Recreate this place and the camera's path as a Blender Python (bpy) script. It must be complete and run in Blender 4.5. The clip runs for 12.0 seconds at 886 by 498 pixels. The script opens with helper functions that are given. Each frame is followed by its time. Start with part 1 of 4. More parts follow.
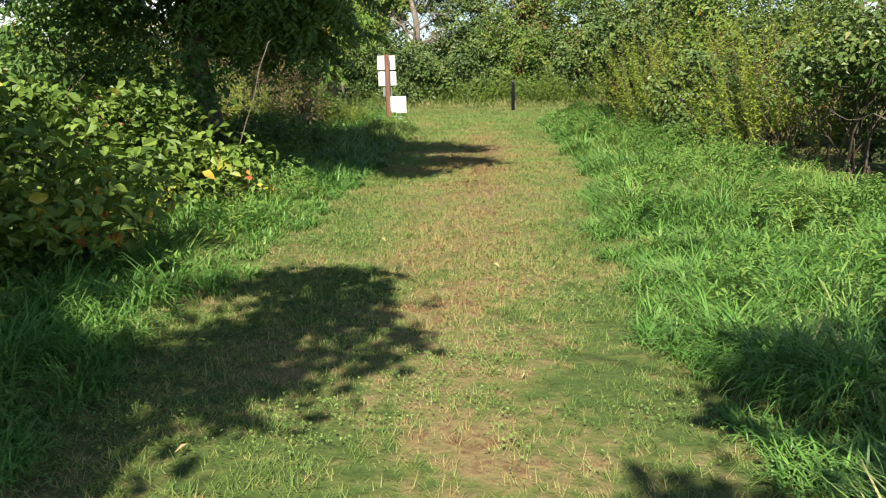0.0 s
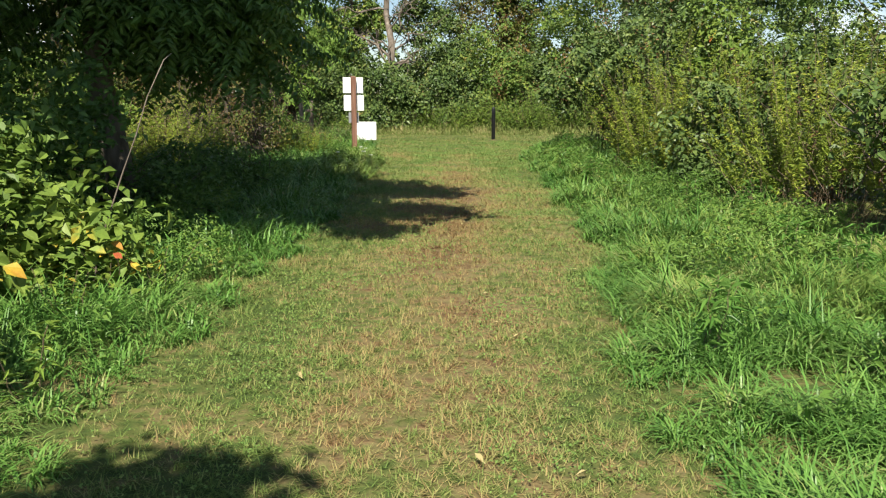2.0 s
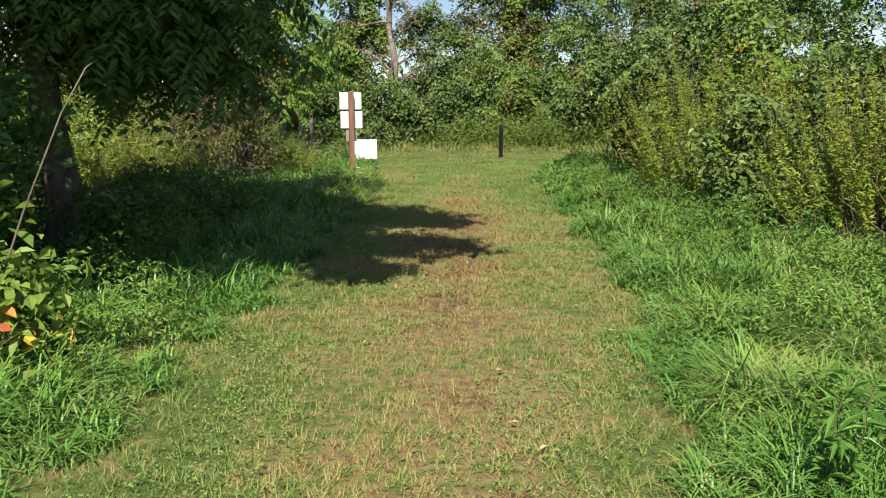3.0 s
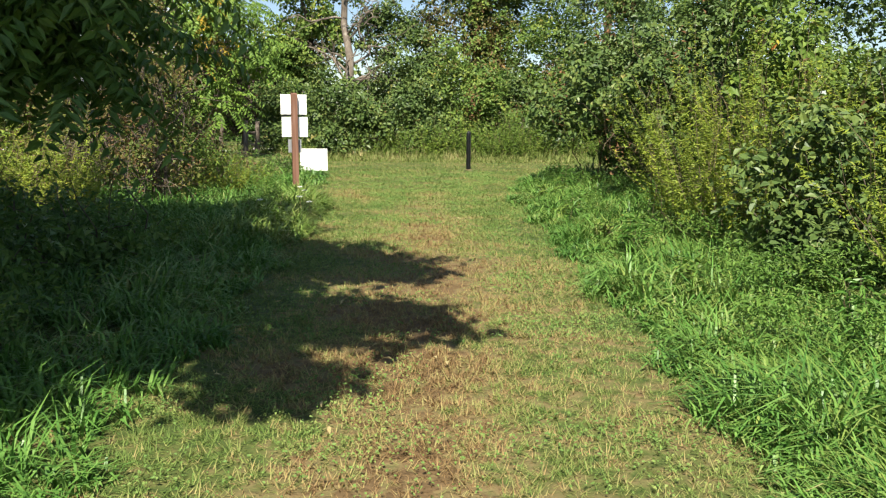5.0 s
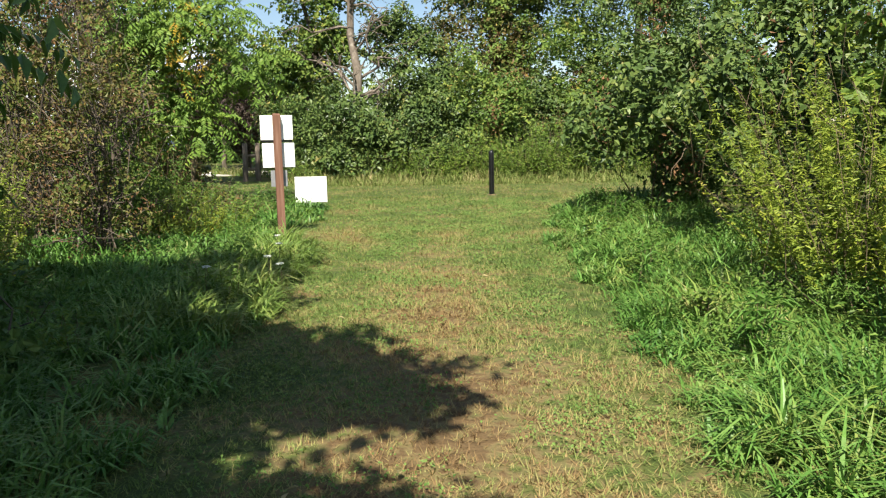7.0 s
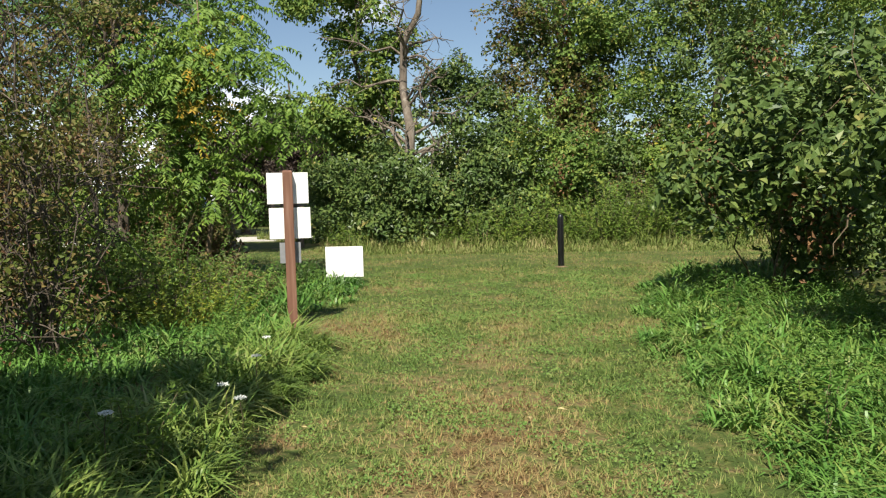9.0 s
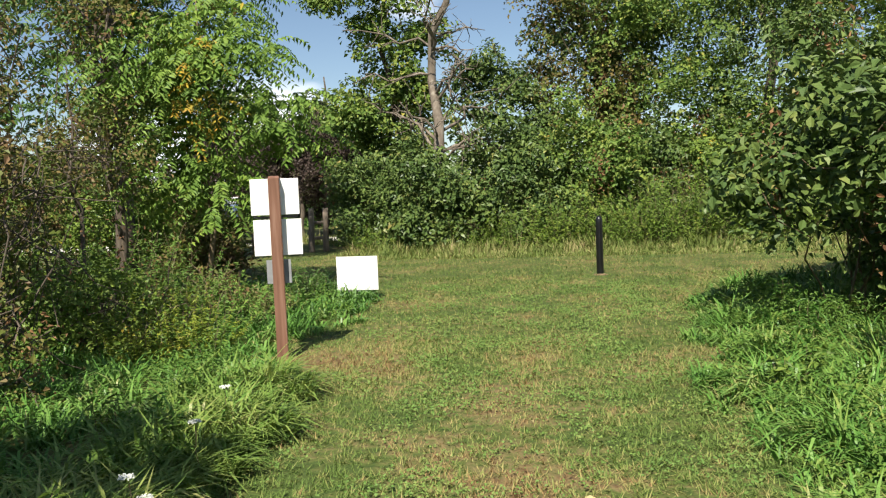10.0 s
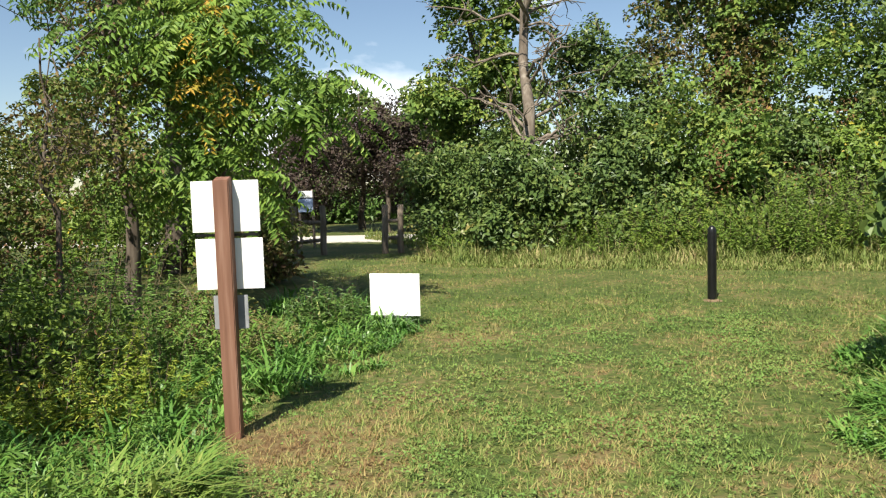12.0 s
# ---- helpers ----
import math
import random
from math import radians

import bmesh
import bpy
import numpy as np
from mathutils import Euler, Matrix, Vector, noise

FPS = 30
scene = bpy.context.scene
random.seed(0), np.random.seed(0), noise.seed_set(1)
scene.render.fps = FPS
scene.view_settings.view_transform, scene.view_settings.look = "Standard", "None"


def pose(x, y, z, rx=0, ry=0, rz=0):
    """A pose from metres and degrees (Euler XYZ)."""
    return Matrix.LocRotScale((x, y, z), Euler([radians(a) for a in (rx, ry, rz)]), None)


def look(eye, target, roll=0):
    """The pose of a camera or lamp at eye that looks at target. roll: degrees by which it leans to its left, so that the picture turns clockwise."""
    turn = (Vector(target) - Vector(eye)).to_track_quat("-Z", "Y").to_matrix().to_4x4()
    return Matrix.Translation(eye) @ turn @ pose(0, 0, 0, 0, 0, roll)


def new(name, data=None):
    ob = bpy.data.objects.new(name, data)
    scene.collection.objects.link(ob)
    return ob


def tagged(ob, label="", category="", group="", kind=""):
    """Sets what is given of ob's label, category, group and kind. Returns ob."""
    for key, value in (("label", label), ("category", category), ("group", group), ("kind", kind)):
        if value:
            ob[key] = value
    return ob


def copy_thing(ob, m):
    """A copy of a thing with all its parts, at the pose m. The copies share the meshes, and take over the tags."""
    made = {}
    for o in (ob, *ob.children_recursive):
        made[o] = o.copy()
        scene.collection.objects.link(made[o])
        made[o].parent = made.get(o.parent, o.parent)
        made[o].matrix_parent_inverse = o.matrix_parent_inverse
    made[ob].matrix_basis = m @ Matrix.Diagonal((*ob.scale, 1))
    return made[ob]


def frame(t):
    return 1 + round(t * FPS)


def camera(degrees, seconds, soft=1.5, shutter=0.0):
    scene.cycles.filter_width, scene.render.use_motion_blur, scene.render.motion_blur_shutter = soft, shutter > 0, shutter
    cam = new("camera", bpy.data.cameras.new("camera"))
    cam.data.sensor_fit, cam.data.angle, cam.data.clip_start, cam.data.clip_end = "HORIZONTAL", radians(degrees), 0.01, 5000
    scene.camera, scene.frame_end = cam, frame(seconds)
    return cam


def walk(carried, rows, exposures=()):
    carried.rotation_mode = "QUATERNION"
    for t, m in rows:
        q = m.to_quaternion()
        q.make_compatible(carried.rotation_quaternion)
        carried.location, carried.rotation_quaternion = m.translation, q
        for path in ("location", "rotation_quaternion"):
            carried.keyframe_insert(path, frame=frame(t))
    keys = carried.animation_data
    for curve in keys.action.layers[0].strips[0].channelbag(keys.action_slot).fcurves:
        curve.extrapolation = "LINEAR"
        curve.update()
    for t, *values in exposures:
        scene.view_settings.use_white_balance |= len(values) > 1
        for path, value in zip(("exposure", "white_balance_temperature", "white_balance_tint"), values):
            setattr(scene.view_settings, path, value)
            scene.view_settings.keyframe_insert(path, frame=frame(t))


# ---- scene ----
cam = camera(59.0, 12.0, 1.2)
PATH = [
    (0, (0.482, 2.001, 1.144), (0.425, 3.957, 0.728), -1.5),
    (0.5, (0.475, 2.415, 1.194), (0.423, 4.365, 0.752), -0.7),
    (1, (0.496, 3.005, 1.239), (0.517, 4.95, 0.774), -1.1),
    (1.5, (0.545, 3.587, 1.267), (0.525, 5.555, 0.909), -0.1),
    (2, (0.537, 4.185, 1.272), (0.544, 6.151, 0.905), 0.0),
    (2.5, (0.584, 4.81, 1.283), (0.572, 6.778, 0.929), 0.1),
    (3, (0.577, 5.421, 1.283), (0.568, 7.394, 0.955), -0.2),
    (3.5, (0.593, 6.072, 1.301), (0.623, 8.044, 0.968), -0.7),
    (3.7, (0.61, 6.312, 1.336), (0.623, 8.283, 0.998), -0.3),
    (5.3, (0.507, 8.261, 1.4), (0.635, 10.231, 1.08), -0.2),
    (5.5, (0.5, 8.527, 1.441), (0.644, 10.495, 1.114), -0.7),
    (6, (0.574, 9.192, 1.466), (0.675, 11.166, 1.161), -0.8),
    (6.5, (0.601, 9.882, 1.469), (0.713, 11.859, 1.183), -1.4),
    (7, (0.665, 10.462, 1.511), (0.707, 12.44, 1.22), -1.2),
    (7.2, (0.702, 10.728, 1.559), (0.668, 12.703, 1.247), -1.1),
    (8.8, (0.745, 12.77, 1.487), (0.646, 14.763, 1.353), -0.6),
    (9, (0.781, 12.998, 1.507), (0.666, 14.99, 1.374), -1.5),
    (9.5, (0.883, 13.627, 1.556), (0.636, 15.607, 1.422), -2.0),
    (10, (0.983, 14.262, 1.611), (0.759, 16.244, 1.469), -2.3),
    (10.5, (1.093, 14.99, 1.664), (0.86, 16.97, 1.497), -2.1),
    (11, (1.179, 15.537, 1.708), (0.911, 17.511, 1.53), -1.9),
    (11.5, (1.261, 16.093, 1.752), (0.958, 18.063, 1.585), -1.5),
    (12, (1.291, 16.679, 1.717), (0.785, 18.608, 1.561), -1.7),
]
walk(cam, [(t, look(eye, target, roll)) for t, eye, target, roll in PATH], [(0, 0.95), (0.5, 0.97), (1, 0.90), (1.5, 0.76), (2.5, 0.72), (3.5, 0.76), (5.5, 0.90), (7, 0.86), (9, 0.54), (9.5, 0.58), (10, 0.66), (11, 0.72), (12, 0.76)])

# ---- world, sun ----
SUN = Vector((-0.10, -0.80, 1.0))
world = bpy.data.worlds.new("world")
scene.world = world
world.use_nodes = True
wn, wl = world.node_tree.nodes, world.node_tree.links
wn.clear()
sky = wn.new("ShaderNodeTexSky")
sky.sky_type, sky.sun_disc = "NISHITA", False
sky.sun_elevation = math.atan2(SUN.z, math.hypot(SUN.x, SUN.y))
sky.sun_rotation = math.atan2(SUN.x, SUN.y)
sky.dust_density, sky.ozone_density = 0.2, 1.4
wco = wn.new("ShaderNodeTexCoord")
wmap = wn.new("ShaderNodeMapping")
wmap.inputs["Scale"].default_value = (2.2, 2.2, 5.0)
wnoise = wn.new("ShaderNodeTexNoise")
wnoise.inputs["Scale"].default_value, wnoise.inputs["Detail"].default_value = 1.3, 8
wramp = wn.new("ShaderNodeValToRGB")
wramp.color_ramp.elements[0].position, wramp.color_ramp.elements[1].position = 0.57, 0.70
wmix = wn.new("ShaderNodeMix")
wmix.data_type = "RGBA"
wmix.inputs[7].default_value = (13.5, 13.8, 14.2, 1)
wbg, wout = wn.new("ShaderNodeBackground"), wn.new("ShaderNodeOutputWorld")
wbg.inputs["Strength"].default_value = 0.072
wl.new(wco.outputs["Generated"], wmap.inputs["Vector"])
wl.new(wmap.outputs["Vector"], wnoise.inputs["Vector"])
wl.new(wnoise.outputs["Fac"], wramp.inputs["Fac"])
wl.new(wramp.outputs["Color"], wmix.inputs[0])
wl.new(sky.outputs["Color"], wmix.inputs[6])
wl.new(wmix.outputs[2], wbg.inputs["Color"])
wl.new(wbg.outputs["Background"], wout.inputs["Surface"])
sun_data = bpy.data.lights.new("sun", "SUN")
sun_data.energy, sun_data.angle, sun_data.color = 5.35, radians(0.53), (1.0, 0.94, 0.82)
sun = new("sun", sun_data)
sun.matrix_world = look(SUN * 60, (0, 0, 0))


# ---- materials ----
def material(name):
    m = bpy.data.materials.new(name)
    m.use_nodes = True
    m.node_tree.nodes.clear()
    return m, m.node_tree.nodes, m.node_tree.links


def ramp(nodes, stops):
    r = nodes.new("ShaderNodeValToRGB")
    el = r.color_ramp.elements
    while len(el) < len(stops):
        el.new(0.5)
    for e, (p, c) in zip(el, stops):
        e.position, e.color = p, (*c, 1)
    return r


def leaf_material(name, stops, thin=0.28, rough=0.5, spot=0.25):
    """Leaves: colour by leaf, drifting from clump to clump; some light passes through."""
    m, n, l = material(name)
    geo, co = n.new("ShaderNodeNewGeometry"), n.new("ShaderNodeTexCoord")
    big = n.new("ShaderNodeTexNoise")
    big.inputs["Scale"].default_value, big.inputs["Detail"].default_value = 1.4, 3
    l.new(co.outputs["Object"], big.inputs["Vector"])
    mx = n.new("ShaderNodeMath")
    mx.operation = "MULTIPLY_ADD"
    mx.inputs[1].default_value = 0.55
    l.new(geo.outputs["Random Per Island"], mx.inputs[0])
    sc = n.new("ShaderNodeMath")
    sc.operation = "MULTIPLY_ADD"
    sc.inputs[1].default_value, sc.inputs[2].default_value = 1.3, -0.42
    l.new(big.outputs["Fac"], sc.inputs[0])
    l.new(sc.outputs[0], mx.inputs[2])
    r = ramp(n, stops)
    l.new(mx.outputs[0], r.inputs["Fac"])
    fine = n.new("ShaderNodeTexNoise")
    fine.inputs["Scale"].default_value = 60
    l.new(co.outputs["Object"], fine.inputs["Vector"])
    hsv = n.new("ShaderNodeHueSaturation")
    vv = n.new("ShaderNodeMath")
    vv.operation = "MULTIPLY_ADD"
    vv.inputs[1].default_value, vv.inputs[2].default_value = spot * 2, 1 - spot
    l.new(fine.outputs["Fac"], vv.inputs[0])
    l.new(vv.outputs[0], hsv.inputs["Value"])
    l.new(r.outputs["Color"], hsv.inputs["Color"])
    p, tr, mix, out = (n.new("ShaderNodeBsdfPrincipled"), n.new("ShaderNodeBsdfTranslucent"), n.new("ShaderNodeMixShader"),
                       n.new("ShaderNodeOutputMaterial"))
    p.inputs["Roughness"].default_value = rough
    p.inputs["Specular IOR Level"].default_value = 0.2
    l.new(hsv.outputs["Color"], p.inputs["Base Color"])
    l.new(hsv.outputs["Color"], tr.inputs["Color"])
    mix.inputs[0].default_value = thin * 0.5
    l.new(p.outputs[0], mix.inputs[1])
    l.new(tr.outputs[0], mix.inputs[2])
    l.new(mix.outputs[0], out.inputs["Surface"])
    return m


def solid_material(name, stops, rough=0.7, scale=8.0, stretch=(1, 1, 1), bump=0.2, detail=6, spec=0.3):
    """A solid surface with streaks or stains at the given scale and a fine relief."""
    m, n, l = material(name)
    co, mp, no = n.new("ShaderNodeTexCoord"), n.new("ShaderNodeMapping"), n.new("ShaderNodeTexNoise")
    mp.inputs["Scale"].default_value = stretch
    no.inputs["Scale"].default_value, no.inputs["Detail"].default_value = scale, detail
    l.new(co.outputs["Object"], mp.inputs["Vector"])
    l.new(mp.outputs["Vector"], no.inputs["Vector"])
    r = ramp(n, stops)
    l.new(no.outputs["Fac"], r.inputs["Fac"])
    p, out, b = n.new("ShaderNodeBsdfPrincipled"), n.new("ShaderNodeOutputMaterial"), n.new("ShaderNodeBump")
    b.inputs["Strength"].default_value, b.inputs["Distance"].default_value = bump, 0.01
    l.new(no.outputs["Fac"], b.inputs["Height"])
    l.new(b.outputs["Normal"], p.inputs["Normal"])
    l.new(r.outputs["Color"], p.inputs["Base Color"])
    p.inputs["Roughness"].default_value, p.inputs["Specular IOR Level"].default_value = rough, spec
    l.new(p.outputs[0], out.inputs["Surface"])
    return m


def turf_material(name, blades):
    """Mown turf: dry tan down the middle of the track, green at its sides, patchy."""
    m, n, l = material(name)
    co = n.new("ShaderNodeNewGeometry")
    sep = n.new("ShaderNodeSeparateXYZ")
    l.new(co.outputs["Position"], sep.inputs[0])

    def math_node(op, a, b, c=None):
        k = n.new("ShaderNodeMath")
        k.operation = op
        for i, v in enumerate((a, b, c)):
            if v is None:
                continue
            if isinstance(v, (int, float)):
                k.inputs[i].default_value = v
            else:
                l.new(v, k.inputs[i])
        return k.outputs[0]
    mid = math_node("MULTIPLY_ADD", sep.outputs["Y"], 0.03, 0.32)
    off = math_node("ABSOLUTE", math_node("SUBTRACT", sep.outputs["X"], mid), 0)
    dry = math_node("MULTIPLY_ADD", off, -0.48, 0.25)
    far = math_node("MINIMUM", math_node("MULTIPLY_ADD", sep.outputs["Y"], 0.045, -0.37), math_node("MULTIPLY_ADD", sep.outputs["Y"], -0.058, 1.03))
    dry = math_node("MAXIMUM", math_node("ADD", dry, far), -0.17)
    spot = n.new("ShaderNodeVectorMath")
    spot.operation = "DISTANCE"
    spot.inputs[1].default_value = (-0.82, 20.9, 0.15)
    l.new(co.outputs["Position"], spot.inputs[0])
    worn = math_node("MULTIPLY_ADD", spot.outputs["Value"], -0.45, 0.34)
    dry = math_node("MAXIMUM", dry, worn)
    n1, n2 = n.new("ShaderNodeTexNoise"), n.new("ShaderNodeTexNoise")
    n1.inputs["Scale"].default_value, n1.inputs["Detail"].default_value = 1.3, 4
    n2.inputs["Scale"].default_value, n2.inputs["Detail"].default_value = 13.0, 7
    for k in (n1, n2):
        l.new(co.outputs["Position"], k.inputs["Vector"])
    v = math_node("ADD", math_node("MULTIPLY_ADD", n1.outputs["Fac"], 1.5, -0.48), math_node("MULTIPLY_ADD", n2.outputs["Fac"], 1.8, -0.65))
    v = math_node("ADD", v, dry)
    if blades:
        v = math_node("ADD", v, math_node("MULTIPLY_ADD", co.outputs["Random Per Island"], 0.60, -0.31))
        r = ramp(n, [(0.15, (0.135, 0.205, 0.048)), (0.42, (0.220, 0.270, 0.072)), (0.66, (0.36, 0.325, 0.128)), (0.86, (0.37, 0.258, 0.112)), (1.0, (0.24, 0.155, 0.07))])
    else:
        # blade tones roughly halved: shade in the gaps between blades, put into the colour
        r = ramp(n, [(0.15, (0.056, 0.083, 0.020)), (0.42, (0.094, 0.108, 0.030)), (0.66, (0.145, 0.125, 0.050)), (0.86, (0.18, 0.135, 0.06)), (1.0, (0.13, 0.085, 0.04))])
    l.new(v, r.inputs["Fac"])
    p, out = n.new("ShaderNodeBsdfPrincipled"), n.new("ShaderNodeOutputMaterial")
    p.inputs["Roughness"].default_value, p.inputs["Specular IOR Level"].default_value = 0.75, 0.2
    l.new(r.outputs["Color"], p.inputs["Base Color"])
    if blades:
        tr, mix = n.new("ShaderNodeBsdfTranslucent"), n.new("ShaderNodeMixShader")
        l.new(r.outputs["Color"], tr.inputs["Color"])
        mix.inputs[0].default_value = 0.25
        l.new(p.outputs[0], mix.inputs[1])
        l.new(tr.outputs[0], mix.inputs[2])
        l.new(mix.outputs[0], out.inputs["Surface"])
    else:
        b = n.new("ShaderNodeBump")
        b.inputs["Strength"].default_value, b.inputs["Distance"].default_value = 0.9, 0.04
        l.new(n2.outputs["Fac"], b.inputs["Height"])
        l.new(b.outputs["Normal"], p.inputs["Normal"])
        l.new(p.outputs[0], out.inputs["Surface"])
    return m


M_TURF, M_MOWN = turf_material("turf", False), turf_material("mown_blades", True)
M_GRASS = leaf_material("tall_grass", [(0.1, (0.062, 0.155, 0.030)), (0.45, (0.110, 0.235, 0.044)), (0.78, (0.175, 0.305, 0.068)), (0.98, (0.36, 0.34, 0.14))], 0.3, 0.36)
M_LONG = leaf_material("seeding_grass", [(0.1, (0.100, 0.180, 0.034)), (0.45, (0.165, 0.255, 0.053)), (0.78, (0.245, 0.310, 0.075)), (1.0, (0.38, 0.35, 0.14))], 0.32, 0.4)
M_CLOVER = leaf_material("clover_leaf", [(0.1, (0.10, 0.19, 0.04)), (0.6, (0.16, 0.25, 0.06)), (1.0, (0.25, 0.29, 0.08))], 0.25, 0.6)
M_WEED = leaf_material("weed_leaf", [(0.1, (0.09, 0.175, 0.033)), (0.6, (0.145, 0.25, 0.05)), (0.92, (0.21, 0.30, 0.06)), (1.0, (0.28, 0.25, 0.07))], 0.3, 0.5)
M_ROUGH = leaf_material("rough_grass", [(0.1, (0.108, 0.156, 0.036)), (0.5, (0.180, 0.228, 0.054)), (0.8, (0.324, 0.288, 0.120)), (1.0, (0.432, 0.324, 0.180))], 0.3, 0.6)
M_BRAMBLE = leaf_material("bramble_leaf", [(0.05, (0.067, 0.120, 0.022)), (0.5, (0.126, 0.197, 0.034)), (0.86, (0.201, 0.267, 0.049)), (0.95, (0.498, 0.351, 0.042)), (1.0, (0.368, 0.100, 0.042))], 0.25, 0.45)
M_DARK = leaf_material("shade_tree_leaf", [(0.1, (0.060, 0.115, 0.030)), (0.6, (0.100, 0.181, 0.041)), (1.0, (0.172, 0.247, 0.061))], 0.4, 0.36)
M_VINE = leaf_material("vine_leaf", [(0.05, (0.052, 0.090, 0.030)), (0.5, (0.092, 0.146, 0.038)), (0.85, (0.16, 0.21, 0.054)), (1.0, (0.28, 0.24, 0.08))], 0.22, 0.4)
M_MAPLE = leaf_material("maple_leaf", [(0.05, (0.069, 0.124, 0.030)), (0.5, (0.139, 0.223, 0.045)), (0.85, (0.264, 0.310, 0.067)), (1.0, (0.458, 0.335, 0.089))], 0.35)
M_PINN = leaf_material("pinnate_leaf", [(0.05, (0.085, 0.155, 0.029)), (0.5, (0.150, 0.250, 0.044)), (0.90, (0.245, 0.335, 0.060)), (0.985, (0.46, 0.40, 0.055)), (1.0, (0.46, 0.25, 0.039))], 0.42)
M_GOLD = leaf_material("goldenrod_leaf", [(0.05, (0.090, 0.150, 0.028)), (0.5, (0.155, 0.245, 0.040)), (0.85, (0.250, 0.325, 0.055)), (1.0, (0.40, 0.36, 0.08))], 0.35)
M_BROWN = leaf_material("browning_leaf", [(0.05, (0.06, 0.095, 0.022)), (0.4, (0.115, 0.145, 0.03)), (0.7, (0.185, 0.140, 0.05)), (0.9, (0.155, 0.085, 0.05)), (1.0, (0.30, 0.21, 0.045))], 0.3)
M_PURPLE = leaf_material("purple_leaf", [(0.1, (0.044, 0.031, 0.026)), (0.6, (0.082, 0.058, 0.048)), (1.0, (0.101, 0.120, 0.036))], 0.2)
M_FAR = leaf_material("far_leaf", [(0.1, (0.078, 0.130, 0.033)), (0.6, (0.156, 0.208, 0.052)), (1.0, (0.312, 0.286, 0.078))], 0.3)
M_DEAD = leaf_material("withered_leaf", [(0.1, (0.10, 0.055, 0.03)), (0.5, (0.20, 0.11, 0.05)), (0.85, (0.30, 0.17, 0.08)), (1.0, (0.36, 0.16, 0.05))], 0.2, 0.7)
M_YELLOW = leaf_material("yellowed_leaf", [(0.1, (0.25, 0.20, 0.03)), (0.5, (0.42, 0.32, 0.04)), (1.0, (0.48, 0.25, 0.04))], 0.3)
M_DRYLEAF = leaf_material("fallen_leaf", [(0.0, (0.36, 0.29, 0.13)), (1.0, (0.52, 0.44, 0.22))], 0.15)
M_BARK = solid_material("bark", [(0.3, (0.055, 0.042, 0.03)), (0.7, (0.16, 0.13, 0.10))], 0.9, 14, (1, 1, 0.18), 0.7)
M_PALE = solid_material("dead_wood", [(0.3, (0.09, 0.07, 0.052)), (0.55, (0.19, 0.155, 0.12)), (0.75, (0.31, 0.27, 0.22))], 0.85, 9, (1, 1, 0.2), 0.6)
M_STEM = solid_material("stem", [(0.3, (0.09, 0.065, 0.04)), (0.7, (0.20, 0.15, 0.09))], 0.8, 20, (1, 1, 0.3), 0.2)
M_POST = solid_material("stained_post", [(0.25, (0.125, 0.060, 0.037)), (0.55, (0.21, 0.105, 0.068)), (0.8, (0.30, 0.18, 0.13))], 0.7, 26, (1, 1, 0.06), 0.35)
M_PLUME = leaf_material("plume_leaf", [(0.05, (0.135, 0.185, 0.028)), (0.5, (0.235, 0.305, 0.042)), (0.85, (0.35, 0.385, 0.056)), (1.0, (0.48, 0.40, 0.08))], 0.45)
M_WHITE = solid_material("white_panel", [(0.3, (0.83, 0.82, 0.79)), (0.7, (0.88, 0.88, 0.87))], 0.5, 5, (1, 1, 1), 0.02)
M_GREY = solid_material("grey_plate", [(0.3, (0.22, 0.23, 0.24)), (0.7, (0.31, 0.32, 0.33))], 0.45, 12, (1, 1, 1), 0.05)
M_BLACK = solid_material("black_paint", [(0.3, (0.005, 0.005, 0.006)), (0.7, (0.012, 0.012, 0.012))], 0.3, 15, (1, 1, 0.4), 0.08, spec=0.5)
M_STEEL = solid_material("galvanised_wire", [(0.3, (0.12, 0.12, 0.12)), (0.7, (0.25, 0.25, 0.25))], 0.5, 30)
M_RAIL = solid_material("weathered_rail", [(0.3, (0.10, 0.075, 0.055)), (0.7, (0.26, 0.21, 0.16))], 0.85, 16, (1, 1, 0.15), 0.5)
M_ROAD = solid_material("pale_gravel", [(0.3, (0.42, 0.39, 0.34)), (0.7, (0.60, 0.57, 0.52))], 0.9, 30, (1, 1, 1), 0.4)
M_SOIL = solid_material("bare_soil", [(0.3, (0.13, 0.09, 0.05)), (0.7, (0.24, 0.17, 0.10))], 0.95, 12, (1, 1, 1), 0.6)
M_BLUE = solid_material("blue_board", [(0.3, (0.30, 0.38, 0.55)), (0.7, (0.42, 0.50, 0.66))], 0.5, 6)
M_PETAL = solid_material("white_petal", [(0.3, (0.72, 0.73, 0.66)), (0.7, (0.82, 0.82, 0.78))], 0.7, 40)

# ---- mesh helpers ----


def gz(y):
    """Height of the ground, which climbs gently along the walk."""
    return 0.012 * (np.clip(y, -6.0, 27.0) - 8.0)


def tri_mesh(name, verts, tris, mat, smooth=False):
    me = bpy.data.meshes.new(name)
    verts, tris = np.asarray(verts, dtype=np.float32), np.asarray(tris, dtype=np.int32)
    me.vertices.add(len(verts))
    me.vertices.foreach_set("co", verts.ravel())
    me.loops.add(tris.size)
    me.loops.foreach_set("vertex_index", tris.ravel())
    me.polygons.add(len(tris))
    me.polygons.foreach_set("loop_start", np.arange(0, tris.size, 3, dtype=np.int32))
    me.polygons.foreach_set("use_smooth", np.full(len(tris), smooth))
    me.update(calc_edges=True)
    me.materials.append(mat)
    return me


def mesh_part(name, me, parent, label=""):
    ob = new(name, me)
    ob.parent = parent
    if label:
        ob["label"] = label
    return ob


